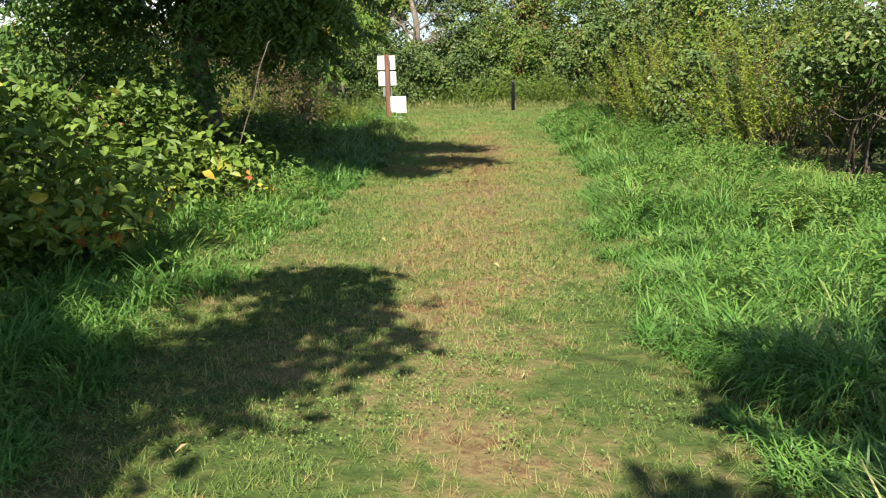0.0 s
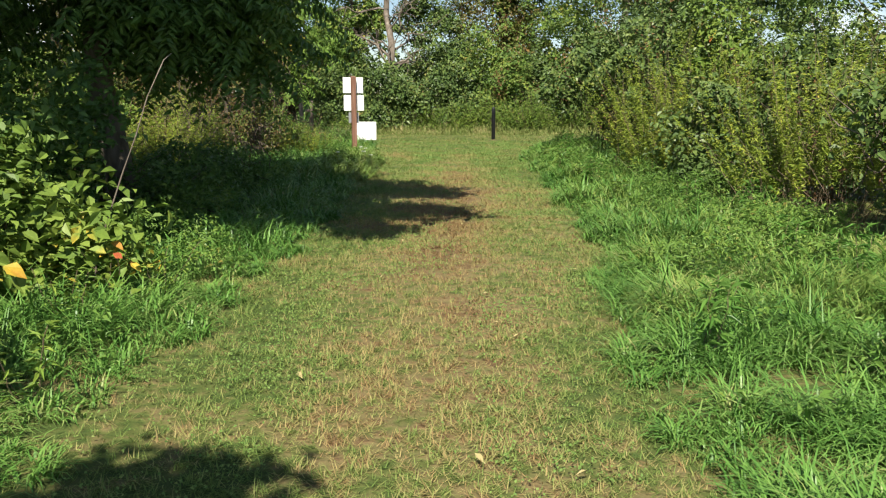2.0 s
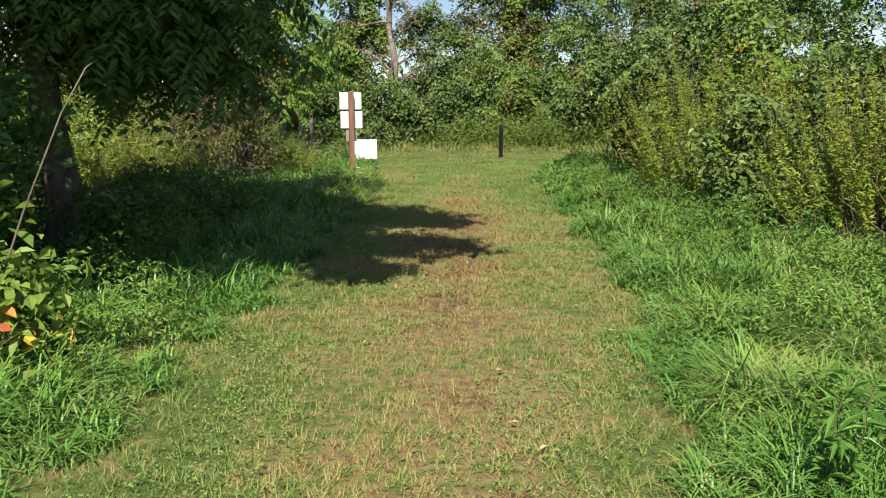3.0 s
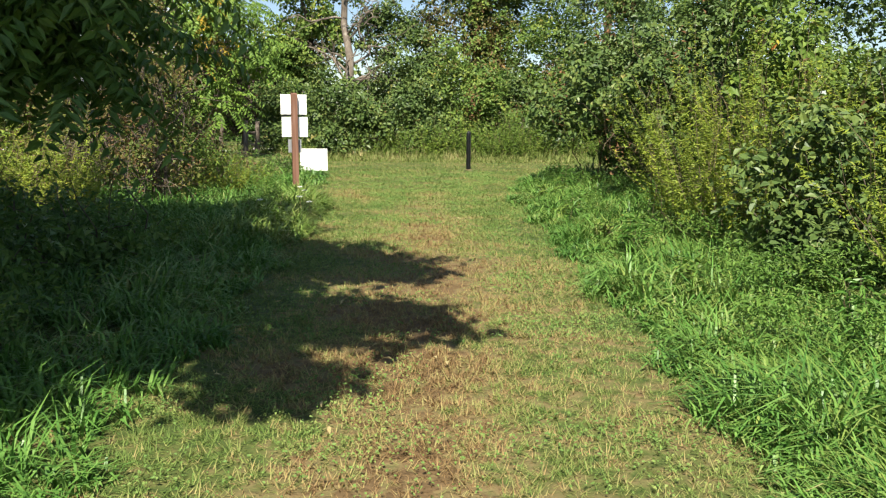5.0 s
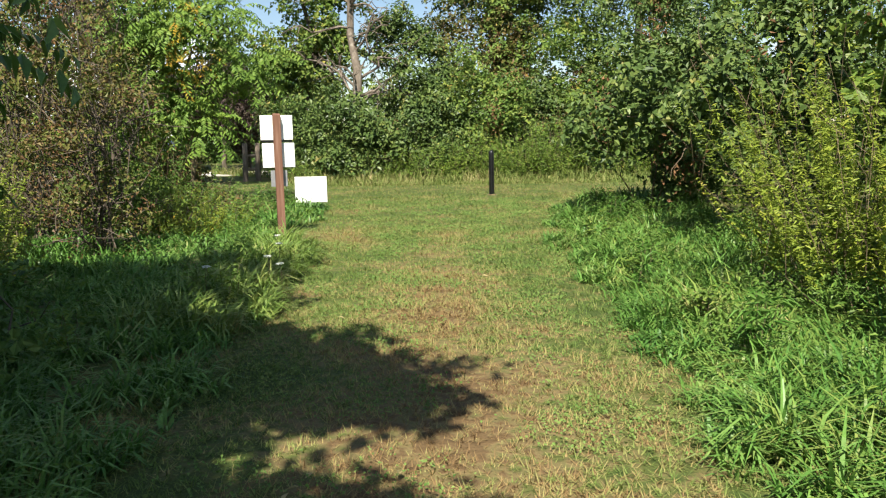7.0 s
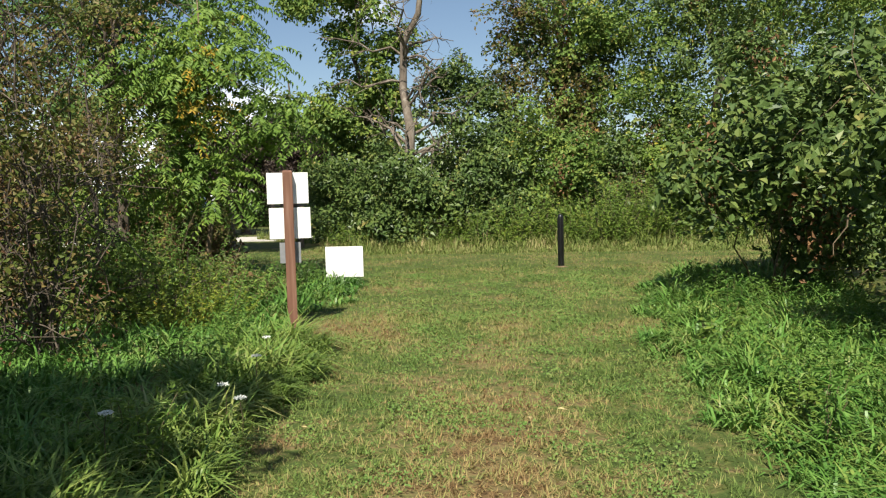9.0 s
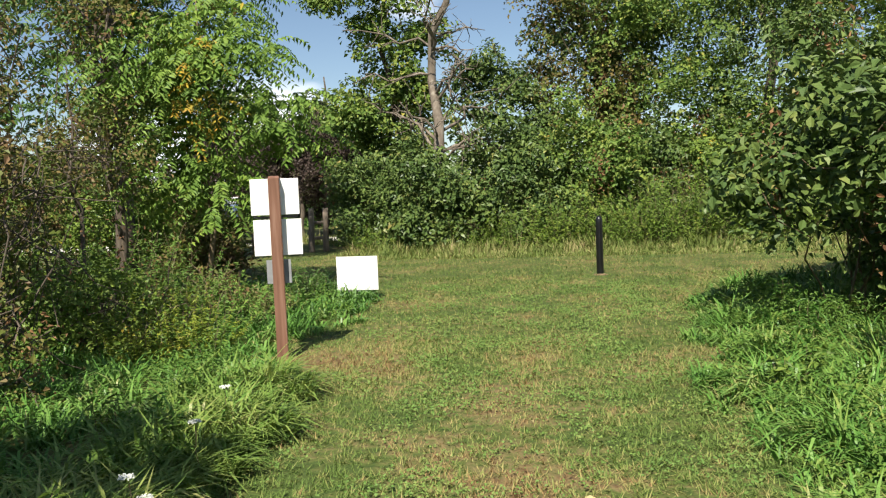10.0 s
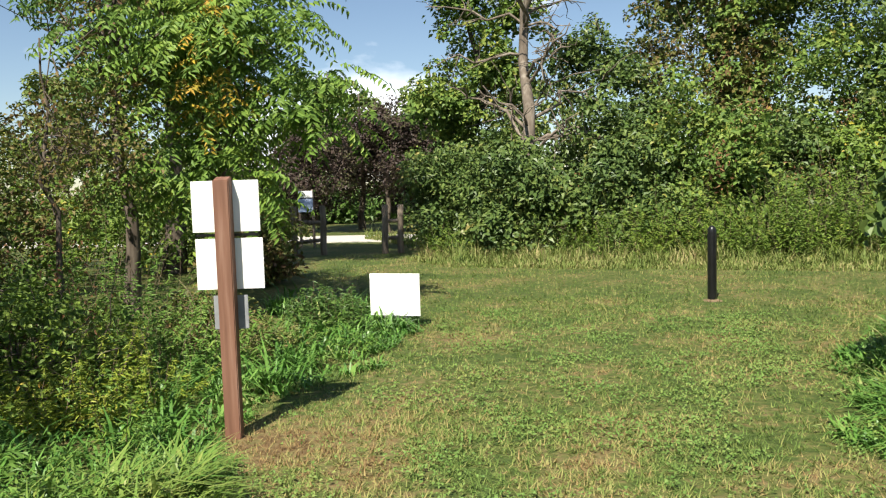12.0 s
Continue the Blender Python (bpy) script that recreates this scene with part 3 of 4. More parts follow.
def goldenrod(x, y, rx, ry, h, ns, label, seed, mat=M_GOLD, leaf=0.10, category="goldenrod", name="goldenrod", group="goldenrod clumps", bare=0.06):
    """A stand of upright leafy stems, each with narrow leaves and a feathery tip."""
    r = np.random.default_rng(seed)
    ob = base(name, x, y, label, category, group)
    a, q = r.uniform(0, 6.28, ns), np.sqrt(r.random(ns))
    root = np.stack([x + np.cos(a) * q * rx, y + np.sin(a) * q * ry, np.full(ns, float(gz(y)) - 0.02)], 1)
    hh = h * r.uniform(0.5, 1.1, ns) * (1 - 0.4 * q ** 3)
    tip = root + np.stack([np.cos(a) * q * 0.3 * h + r.normal(0, 0.11 * h, ns), np.sin(a) * q * 0.3 * h + r.normal(0, 0.11 * h, ns), hh], 1)
    v, t = tubes([limb(r, root[i], tip[i], 0.0035, 0.0015, 5, 0.3) for i in range(ns)], 3)
    mesh_part("stalk_mass", tri_mesh("stalk_mass", local(v, ob), t, M_STEM), ob)["kind"] = "stuff"
    per = int((24 + 26 * h) * (1.7 if leaf < 0.09 else 1.0))
    i = np.repeat(np.arange(ns), per)
    k = r.uniform(bare, 1.0, len(i))
    az = r.uniform(0, 6.28, len(i))
    d = np.stack([np.cos(az), np.sin(az), r.uniform(0.1, 1.3, len(i))], 1)
    size = leaf * r.uniform(0.6, 1.2, len(i)) * (1.15 - 0.55 * k)
    p = root[i] + (tip[i] - root[i]) * k[:, None] + unit(d) * size[:, None] * 0.5
    v, t = leaves(r, p, np.tile([0, -0.15, 1.0], (len(i), 1)) + r.normal(0, 0.45, (len(i), 3)), size, 0.26, d, 0.05)
    mesh_part("foliage", tri_mesh("foliage", local(v, ob), t, mat), ob)
    return ob


def dome(rx, ry, h):
    """Three overlapping masses that make an uneven shrub of height h."""
    return [(0, 0, h * 0.42, rx, ry, h * 0.46), (rx * 0.45, -ry * 0.3, h * 0.34, rx * 0.7, ry * 0.7, h * 0.36),
            (-rx * 0.4, ry * 0.2, h * 0.66, rx * 0.6, ry * 0.6, h * 0.36), (-rx * 0.1, -ry * 0.2, h * 0.17, rx, ry, h * 0.2)]


def arch(rx, ry, h):
    """Leafy masses carried on bare stems, hollow and shaded at the foot."""
    return [(0.1 * rx, 0.1 * ry, h * 0.62, rx * 0.9, ry * 0.9, h * 0.30), (-rx * 0.5, -ry * 0.4, h * 0.52, rx * 0.6, ry * 0.6, h * 0.2),
            (rx * 0.4, ry * 0.1, h * 0.8, rx * 0.6, ry * 0.6, h * 0.22), (rx * 0.5, ry * 0.5, h * 0.3, rx * 0.6, ry * 0.5, h * 0.28)]


BR = "dense bramble bush, green leaves turning yellow and red"
bush(-3.05, 4.6, dome(1.0, 1.2, 1.5), 3380, 0.092, M_BRAMBLE, BR, 101, full=True, clump=0.17, per=20, twigs=10)
bush(-2.7, 7.4, dome(1.0, 1.1, 1.5), 3900, 0.092, M_BRAMBLE, BR, 102, full=True, clump=0.17, per=20, dead=1, twigs=12)
bush(-2.35, 9.5, dome(0.75, 0.8, 1.15), 2860, 0.092, M_BRAMBLE, BR, 103, full=True, clump=0.17, per=20, dead=1, twigs=8)
bush(-4.1, 8.2, dome(1.3, 1.6, 2.3), 5460, 0.092, M_BRAMBLE, BR, 104, full=True, clump=0.17, per=20, dead=1)
bush(-4.6, 5.0, dome(1.3, 1.6, 2.6), 6000, 0.09, M_DARK, "dark green leafy shrub behind the brambles", 105)
bush(-2.9, 12.6, dome(1.2, 1.3, 0.75), 4000, 0.07, M_DARK, "low dark undergrowth in the shade of a tree", 106, twigs=26, twig_mat=M_BARK)
bush(-2.7, 15.2, dome(1.0, 1.3, 0.7), 4000, 0.07, M_DARK, "low dark undergrowth in the shade of a tree", 107, twigs=26, twig_mat=M_BARK)
bush(-6.6, 13.5, dome(1.4, 2.0, 2.2), 6000, 0.09, M_DARK, "dark green leafy shrub under the tree", 108)
bush(-3.6, 11.0, dome(1.2, 1.2, 2.4), 6000, 0.09, M_DARK, "dark green leafy shrub under the tree", 116)
goldenrod(-4.9, 18.6, 1.2, 1.1, 1.5, 120, "sunlit yellow-green goldenrod clump", 109, mat=M_PLUME)
goldenrod(-3.9, 17.6, 0.7, 0.6, 1.15, 80, "sunlit yellow-green goldenrod clump", 118, mat=M_PLUME)
goldenrod(-6.3, 18.2, 1.0, 0.9, 1.6, 100, "sunlit yellow-green goldenrod clump", 119, mat=M_PLUME)
bush(-3.1, 19.5, [(0, 0, 0.7, 0.7, 0.7, 0.65), (0.1, 0, 1.8, 0.75, 0.75, 0.9), (-0.2, 0.2, 3.0, 0.7, 0.7, 0.9)], 3600, 0.055, M_BROWN,
     "tall twiggy shrub with browning sparse leaves", 110, dead=9, nstem=14, twigs=240, twig_mat=M_BARK, shell=0.4)
bush(-4.5, 20.9, [(0, 0, 0.9, 0.9, 0.9, 0.8), (0.1, 0, 2.3, 1.0, 0.9, 1.1), (-0.2, 0.2, 3.7, 0.8, 0.8, 0.9)], 4000, 0.06, M_BROWN,
     "tall twiggy shrub with browning sparse leaves", 111, dead=4, nstem=14, twigs=240, twig_mat=M_BARK, shell=0.4)
goldenrod(-2.6, 22.3, 0.6, 0.7, 0.8, 70, "green leafy weeds in the long grass", 112, mat=M_WEED, category="weeds", name="weed_clump", group="weed clumps")
goldenrod(-3.9, 22.7, 1.0, 0.9, 1.25, 110, "low leafy green weeds beside the post", 113, mat=M_WEED, category="weeds", name="weed_clump", group="weed clumps")
bush(-3.25, 21.5, dome(0.8, 0.7, 1.2), 3600, 0.055, M_BRAMBLE, "low twiggy shrub with green and yellowing leaves", 114, twigs=60, twig_mat=M_BARK, dead=4, full=True)
bush(-2.9, 23.6, dome(0.6, 0.6, 0.6), 2000, 0.06, M_BROWN, "low weedy shrub with red-brown and yellow leaves", 115, twigs=12)

RD = "dense hedgerow shrub with mixed green leaves"
bush(3.5, 6.2, dome(0.55, 0.7, 0.95), 2200, 0.09, M_VINE, "broad-leaved dark weeds in the long grass", 121, "weeds", "weeds", "weeds")
bush(4.95, 9.3, arch(0.95, 1.1, 2.2), 3000, 0.08, M_DARK, "twiggy shrub with dull green leaves", 122, twigs=70, twig_mat=M_BARK, nstem=14)
goldenrod(4.7, 12.6, 0.7, 0.8, 2.1, 110, "tall feathery yellow-green goldenrod clump", 123, mat=M_PLUME, leaf=0.085, bare=0.3)
bush(4.75, 10.9, arch(0.85, 0.95, 2.0), 2600, 0.085, M_VINE, "twiggy shrub with dull green leaves", 135, twigs=90, twig_mat=M_BARK, dead=3, nstem=14)
bush(4.4, 14.6, dome(0.85, 0.85, 1.5), 4200, 0.08, M_VINE, RD, 133, full=True, clump=0.17, per=18, twigs=24, twig_mat=M_PALE)
goldenrod(4.45, 16.4, 0.9, 0.95, 2.35, 170, "tall feathery yellow-green goldenrod clump", 134, mat=M_PLUME, leaf=0.085, bare=0.2)
bush(5.7, 14.6, dome(0.95, 1.2, 2.2), 5600, 0.095, M_VINE, RD, 124, dead=6, twigs=16, twig_mat=M_PALE)
bush(5.6, 17.6, dome(1.05, 1.2, 2.8), 6000, 0.105, M_BRAMBLE, RD, 125, full=True, clump=0.17, per=18, dead=4, twigs=10)
bush(4.65, 19.7, arch(1.2, 1.3, 3.1), 6400, 0.095, M_VINE, RD, 126, dead=5, twigs=10)
bush(4.3, 22.5, [(0, 0, 1.75, 1.25, 1.2, 1.2), (-0.55, -0.3, 1.35, 0.8, 0.85, 0.55), (0.5, 0.2, 2.4, 0.9, 0.9, 0.9), (0.7, 0.3, 0.7, 0.8, 0.9, 0.65), (-0.5, -1.1, 1.75, 0.8, 0.7, 0.5)], 6800, 0.105, M_VINE, RD, 127, full=True, clump=0.17, per=18, dead=5, twigs=10)
bush(5.2, 24.7, [(0, 0, 1.75, 1.25, 1.2, 1.2), (-0.55, -0.3, 1.35, 0.8, 0.85, 0.55), (0.5, 0.2, 2.4, 0.9, 0.9, 0.9), (0.7, 0.3, 0.7, 0.8, 0.9, 0.65)], 6800, 0.105, M_VINE, RD, 128, dead=5, twigs=10)
bush(7.0, 10.5, dome(1.5, 2.2, 5.0), 6500, 0.10, M_DARK, RD, 129)
bush(7.0, 15.0, dome(1.5, 2.2, 4.6), 6500, 0.10, M_MAPLE, RD, 130)
bush(7.2, 19.5, dome(1.5, 2.2, 5.2), 7000, 0.10, M_VINE, RD, 131)
bush(7.6, 23.8, dome(1.6, 2.0, 5.6), 7000, 0.10, M_MAPLE, RD, 132)

for i, (x, y, rx, h) in enumerate(((-6.6, 17.0, 1.5, 3.0), (-7.0, 20.6, 1.5, 2.2), (-5.9, 23.2, 1.3, 2.3), (-8.6, 25.5, 1.7, 3.2), (-10.5, 22.0, 2.0, 3.0), (-11.0, 28.0, 2.0, 2.6),
                                   (-8.4, 29.3, 1.5, 2.4), (-13.5, 31.5, 2.2, 3.8), (-5.1, 28.6, 0.8, 1.6), (-6.4, 30.6, 0.9, 1.9), (-7.7, 32.0, 0.9, 1.9), (-9.8, 31.5, 1.6, 3.4), (-17.0, 27.0, 2.4, 4.5), (-9.0, 13.0, 2.2, 5.0), (-8.0, 7.0, 2.2, 5.0), (-11.0, 17.0, 2.2, 4.5))):
    bush(x, y, dome(rx, rx, h), 4500, 0.09, (M_BRAMBLE, M_GOLD, M_BROWN)[i % 3], "leafy overgrown shrub in the old field", 180 + i, group="shrubs in the old field")

# the wall of growth across the end of the clearing
BK = "tangled thicket draped in vines"
for i, (x, y, rx, h, n, mat) in enumerate((
        (-3.1, 35.2, 1.2, 2.8, 6000, M_VINE), (-1.5, 33.9, 1.3, 2.9, 7500, M_VINE), (0.7, 34.6, 1.6, 3.7, 9000, M_VINE), (2.6, 34.6, 1.5, 4.0, 9000, M_MAPLE),
        (4.6, 35.0, 1.5, 3.3, 7000, M_VINE), (6.6, 35.0, 1.6, 3.6, 7000, M_BRAMBLE), (8.8, 34.8, 1.6, 3.8, 7000, M_VINE), (11.0, 34.5, 1.7, 4.0, 6000, M_VINE),
        (0.6, 37.2, 1.7, 5.7, 14000, M_VINE), (2.5, 38.0, 1.8, 8.4, 13000, M_BROWN), (4.8, 37.4, 2.2, 9.4, 17000, M_MAPLE), (7.6, 37.6, 2.4, 9.6, 16000, M_VINE), (11, 37.4, 2.5, 9.8, 13000, M_MAPLE),
        (14.2, 35.5, 2.2, 7.0, 7000, M_VINE))):
    bush(x, y, dome(rx, rx * 0.9, h), n, 0.13, mat, BK, 140 + i, "thicket", "thicket", "thickets across the clearing", clump=0.27, per=22, twigs=8, dead=5 if 1 < x < 9 else 1)
gold = [(-2.5, 2.4, 0.8), (-1.5, 2.6, 0.9), (-0.2, 2.5, 1.25), (0.9, 2.1, 1.0), (1.8, 2.7, 1.5), (3.1, 2.3, 1.2), (4.0, 1.9, 1.6), (4.9, 2.5, 1.9), (6.2, 2.0, 1.7), (7.3, 2.4, 2.0),
        (8.7, 2.1, 1.5), (10.0, 2.3, 1.9)]
for i, (x, d, h) in enumerate(gold):
    goldenrod(x, float(far_edge(np.array(x))) + d, 0.95, 0.7, h * 1.05, 75, "yellow-green goldenrod and weeds at the thicket's foot", 160 + i, leaf=0.13)



def tree(x, y, h, r0, crown, n, size, mat, label, seed, bark=M_BARK, lean=(0, 0), limbs=7, bare=0, feather=False, ratio=0.7, name="tree", fl=0.55, clump=0.2, low=0.35):
    """A tapered trunk, limbs that reach into the crown, and leaves or feather-shaped fronds."""
    r = np.random.default_rng(seed)
    ob = base(name, x, y, label, "tree", "trees")
    z0, w0 = float(gz(y)), bool(crown)
    top = np.array([x + lean[0], y + lean[1], z0 + h])
    tp, tr = limb(r, (x, y, z0 - 0.1), top, r0, r0 * 0.22, 10, 0.12 if w0 else 0.22)
    tr[0] *= 1.3
    v, t = tubes([(tp, tr)], 10)
    mesh_part("trunk", tri_mesh("trunk", local(v, ob), t, bark, True), ob)
    w = [(x + b[0], y + b[1], z0 + b[2], b[3], b[4], b[5]) for b in crown]
    for i in range(limbs):
        b = w[i % len(w)] if w else None
        k = r.uniform(low, 0.85)
        j = k * 9
        s = tp[int(j)] + (tp[min(int(j) + 1, 9)] - tp[int(j)]) * (j % 1)
        if b is not None and i >= bare:
            e = np.array(b[:3]) + r.normal(0, 0.35, 3) * b[3:6]
        else:
            e = s + unit(np.array([r.normal(), r.normal(), r.uniform(-0.1, 0.9)])) * r.uniform(1.3, 3.2)
        rr = r0 * (1 - 0.75 * k) * (0.55 if i >= bare else 0.36)
        pts = [limb(r, s, e, rr, rr * 0.25, 7, 0.3, -0.06)]
        for _ in range(4 if i >= bare else 8):
            q0 = pts[0][0][r.integers(2, 6)]
            pts.append(limb(r, q0, q0 + unit(r.normal(size=3) + [0, 0, 0.2]) * np.linalg.norm(e - s) * r.uniform(0.25, 0.5), rr * 0.4, rr * 0.12, 5, 0.3))
        v, t = tubes(pts, 5)
        mesh_part("limb", tri_mesh("limb", local(v, ob), t, bark, True), ob)
    if w:
        p, nn = cloud(r, w, n if feather else int(n * 1.4), clump, 2 if feather else 14, 0.2, 0.45)
        if feather:
            out = nn * [1, 1, 0.3] + r.normal(0, 0.35, nn.shape) * [1, 1, 0.3]
            v, t = fronds(r, p, out, r.uniform(0.7, 1.2, len(p)) * fl, leaflet=size)
        else:
            v, t = leaves(r, p, nn, size * r.uniform(0.65, 1.2, len(p)), ratio)
        mesh_part("crown", tri_mesh("crown", local(v, ob), t, mat), ob)
    return ob


# the shade tree whose boughs reach over the track, and one behind the start
tree(-2.9, 12.3, 6.5, 0.16, [(0.7, 0.7, 2.4, 1.35, 1.2, 0.8), (1.05, 0.8, 1.9, 0.6, 0.6, 0.45), (0.9, 0.2, 2.2, 0.8, 0.8, 0.5), (-0.8, 0.2, 2.5, 1.5, 1.5, 0.9), (-0.2, -0.4, 3.3, 1.9, 1.7, 0.8)], 2500, 0.12, M_DARK,
     "dark shade tree with low feathery drooping boughs", 201, feather=True, limbs=12, fl=0.55)
tree(-5.2, 11.2, 8.0, 0.2, [(4.4, -1.95, 4.9, 1.5, 0.6, 0.5), (4.5, -0.35, 5.1, 1.6, 0.5, 0.5), (3.0, 0.6, 5.2, 1.7, 1.5, 0.7), (2.2, 2.4, 5.3, 1.6, 1.3, 0.7), (2.8, 2.6, 5.2, 1.2, 1.1, 0.5), (2.6, 1.8, 5.2, 1.2, 1.0, 0.5), (3.7, -3.2, 5.0, 1.1, 0.6, 0.4), (2.4, -3.3, 5.0, 1.3, 0.7, 0.45), (3.4, -2.2, 5.0, 1.2, 0.8, 0.5), (3.1, -1.5, 5.3, 1.2, 0.9, 0.5), (2.6, -0.4, 5.4, 1.6, 1.2, 0.5),
     (3.4, 0.2, 5.0, 1.4, 1.0, 0.5), (0.5, 0, 5.6, 2.2, 2.8, 1.2)], 21500, 0.19, M_DARK, "spreading tree whose high boughs shade the track", 214, limbs=12)
tree(-3.9, -1.2, 7.0, 0.18, [(1.0, 4.4, 4.9, 1.25, 1.0, 0.5), (2.8, 3.7, 4.9, 0.9, 0.5, 0.3), (1.7, 0.6, 4.9, 1.1, 1.0, 0.5), (0.6, 0.9, 4.9, 1.0, 1.0, 0.5), (1.7, 1.9, 4.9, 1.0, 0.8, 0.5), (1.1, 3.5, 4.9, 1.25, 1.1, 0.5), (-0.6, 4.4, 5.0, 1.5, 1.5, 0.6), (0.6, 2.4, 4.9, 1.2, 1.0, 0.5), (2.1, 2.4, 4.9, 0.9, 0.9, 0.4), (3.2, 2.7, 5.0, 0.55, 0.4, 0.3),
     (1.2, 1.4, 5.3, 1.3, 1.1, 0.7)], 14000, 0.155, M_DARK, "broad-leaved tree behind the start of the track", 202, limbs=6, low=0.55)
tree(4.6, -2.4, 6.5, 0.15, [(-3.05, 3.2, 4.9, 0.55, 0.6, 0.4), (-2.2, 3.3, 4.9, 0.9, 0.9, 0.5), (-1.7, 2.2, 4.9, 1.1, 1.0, 0.5), (-1.2, 2.9, 5.0, 1.1, 1.0, 0.5), (-3.9, 2.3, 5.0, 0.3, 0.35, 0.2), (0, 1.5, 5.4, 1.4, 1.6, 0.8)], 7000, 0.18, M_DARK,
     "broad-leaved tree beside the start of the track", 215, limbs=7, low=0.5)
# trees along and beyond the clearing
sumac = tree(-3.65, 25.2, 4.4, 0.045, [(0, 0, 2.0, 0.9, 0.9, 0.7), (0.5, 0.2, 3.0, 1.0, 1.0, 0.7), (-0.6, 0, 3.2, 1.1, 1.0, 0.9), (0.1, 0.3, 4.0, 0.9, 0.9, 0.6), (1.0, 0.3, 2.6, 0.6, 0.7, 0.5)], 760, 0.115, M_PINN,
     "young sumac tree with long feathery yellow-green leaves", 203, M_STEM, feather=True, limbs=7)
r = np.random.default_rng(81)
c = np.array([-3.55, 24.75, 3.05]) + r.normal(0, 1, (34, 3)) * [0.22, 0.15, 0.42]
v, t = fronds(r, c, r.normal(0, 1, (34, 3)) * [1, 1, 0.2] + [0, -0.6, 0], r.uniform(0.25, 0.4, 34), 7, 0.085)
mesh_part("yellow_spray", tri_mesh("yellow_spray", local(v, sumac), t, M_YELLOW), sumac, "yellowed feathery leaves")["kind"] = "stuff"
tree(-5.2, 25.4, 6.5, 0.10, [(0.3, -0.6, 2.3, 1.1, 1.0, 0.8), (0.6, -0.4, 3.8, 1.3, 1.2, 0.9), (-0.4, 0, 5.2, 1.5, 1.4, 1.0)], 3600, 0.075, M_BROWN,
     "thin tree with sparse browning leaves", 204, M_BARK, limbs=16)
tree(-4.6, 23.4, 3.2, 0.04, [(0.2, 0, 2.0, 0.9, 0.8, 0.7)], 1300, 0.06, M_BROWN, "thin young tree with sparse browning leaves", 216, M_BARK, limbs=14)
tree(-7.6, 30.0, 9.5, 0.2, [(0, 0, 4.5, 2.4, 2.2, 1.8), (1.2, 0, 6.6, 2.2, 2, 1.5), (-1, 0, 7.5, 2.4, 2.2, 1.8)], 1800, 0.15, M_DARK,
     "tall dark tree with drooping feathery leaves", 205, feather=True, limbs=9, fl=0.7)
tree(-8.0, 22.5, 7.5, 0.16, [(0, 0, 2.5, 2, 2, 1.6), (0.5, 0, 5, 2.2, 2, 1.8)], 5000, 0.11, M_BROWN, "thinning tree with browning leaves", 206, limbs=9)
tree(-3.15, 37.4, 9.0, 0.13, [(-0.6, 0, 3.2, 1.4, 1.2, 1.1), (0.5, -0.4, 4.0, 1.2, 1.0, 0.9), (0.3, 0, 5.4, 1.7, 1.5, 1.3), (-0.5, 0, 7.2, 1.8, 1.6, 1.4), (0.4, 0, 8.6, 1.4, 1.4, 1.0), (-0.3, 0.2, 2.0, 1.6, 1.2, 1.2)], 16000, 0.15, M_MAPLE,
     "bright green maple with yellowing outer leaves", 207, limbs=8)
tree(-1.62, 34.9, 9.8, 0.18, [], 0, 0, None, "dead grey tree with bare crooked branches", 208, M_PALE, lean=(0.5, 0.3), limbs=22, bare=22, low=0.22)
tree(3.4, 40.5, 11, 0.22, [(0, 0, 6, 2.4, 2, 2), (0.5, 0, 8.6, 2.6, 2.2, 2.0)], 7000, 0.17, M_VINE, "tall tree smothered in vines", 209, limbs=8)
tree(8.8, 41, 12, 0.22, [(0, 0, 6.5, 2.8, 2, 2.2), (0.5, 0, 9.4, 2.8, 2.2, 2.2)], 7000, 0.17, M_MAPLE, "tall leafy tree behind the thicket", 210, limbs=8)
tree(14, 40, 12, 0.22, [(0, 0, 6, 3, 2.4, 2.6), (0.5, 0, 9.4, 2.8, 2.2, 2.2)], 6000, 0.17, M_MAPLE, "tall leafy tree behind the thicket", 211, limbs=8)
tree(-9.3, 45, 5.2, 0.13, [(0, 0, 3.0, 2.3, 2, 1.0), (1.8, 0, 3.2, 1.6, 1.8, 1.0), (-1.5, 0, 3.6, 1.8, 1.8, 1.0), (3.2, -0.5, 2.6, 1.4, 1.4, 0.8)], 15000, 0.12, M_PURPLE, "small dark purple-leaved tree beyond the fence", 212, limbs=10)
tree(-7.3, 42.2, 4.3, 0.10, [(0, 0, 2.9, 2.0, 1.5, 1.1), (1.5, -0.2, 2.6, 1.3, 1.2, 0.9), (-1.6, 0, 2.8, 1.4, 1.3, 1.0), (0.4, 0, 3.8, 1.4, 1.2, 0.7)], 12000, 0.11, M_PURPLE, "small dark purple-leaved tree beyond the fence", 217, limbs=9)
tree(-6.8, 44.2, 4.6, 0.09, [(0, 0, 3.2, 1.6, 1.4, 1.1)], 6500, 0.12, M_PURPLE, "small dark purple-leaved tree beyond the fence", 213, limbs=8)
for i, (x, y, h) in enumerate(((-21, 70, 10), (-15, 76, 11), (-28, 66, 10), (-37, 62, 11), (-9, 80, 11), (-46, 58, 12))):
    tree(x, y, h, 0.25, [(0, 0, h * 0.34, 4.2, 3, h * 0.28), (1, 0, h * 0.68, 3.4, 3, h * 0.3)], 3500, 0.42, M_FAR, "distant park tree with yellow-green crown", 220 + i, limbs=5, clump=0.4)
r = np.random.default_rng(61)
far_blobs = [(-150 + i * 6.5, 96 - abs(i - 20) * 0.9 + r.uniform(-3, 3), 3.0, 5, 4, r.uniform(5.5, 8)) for i in range(34)]
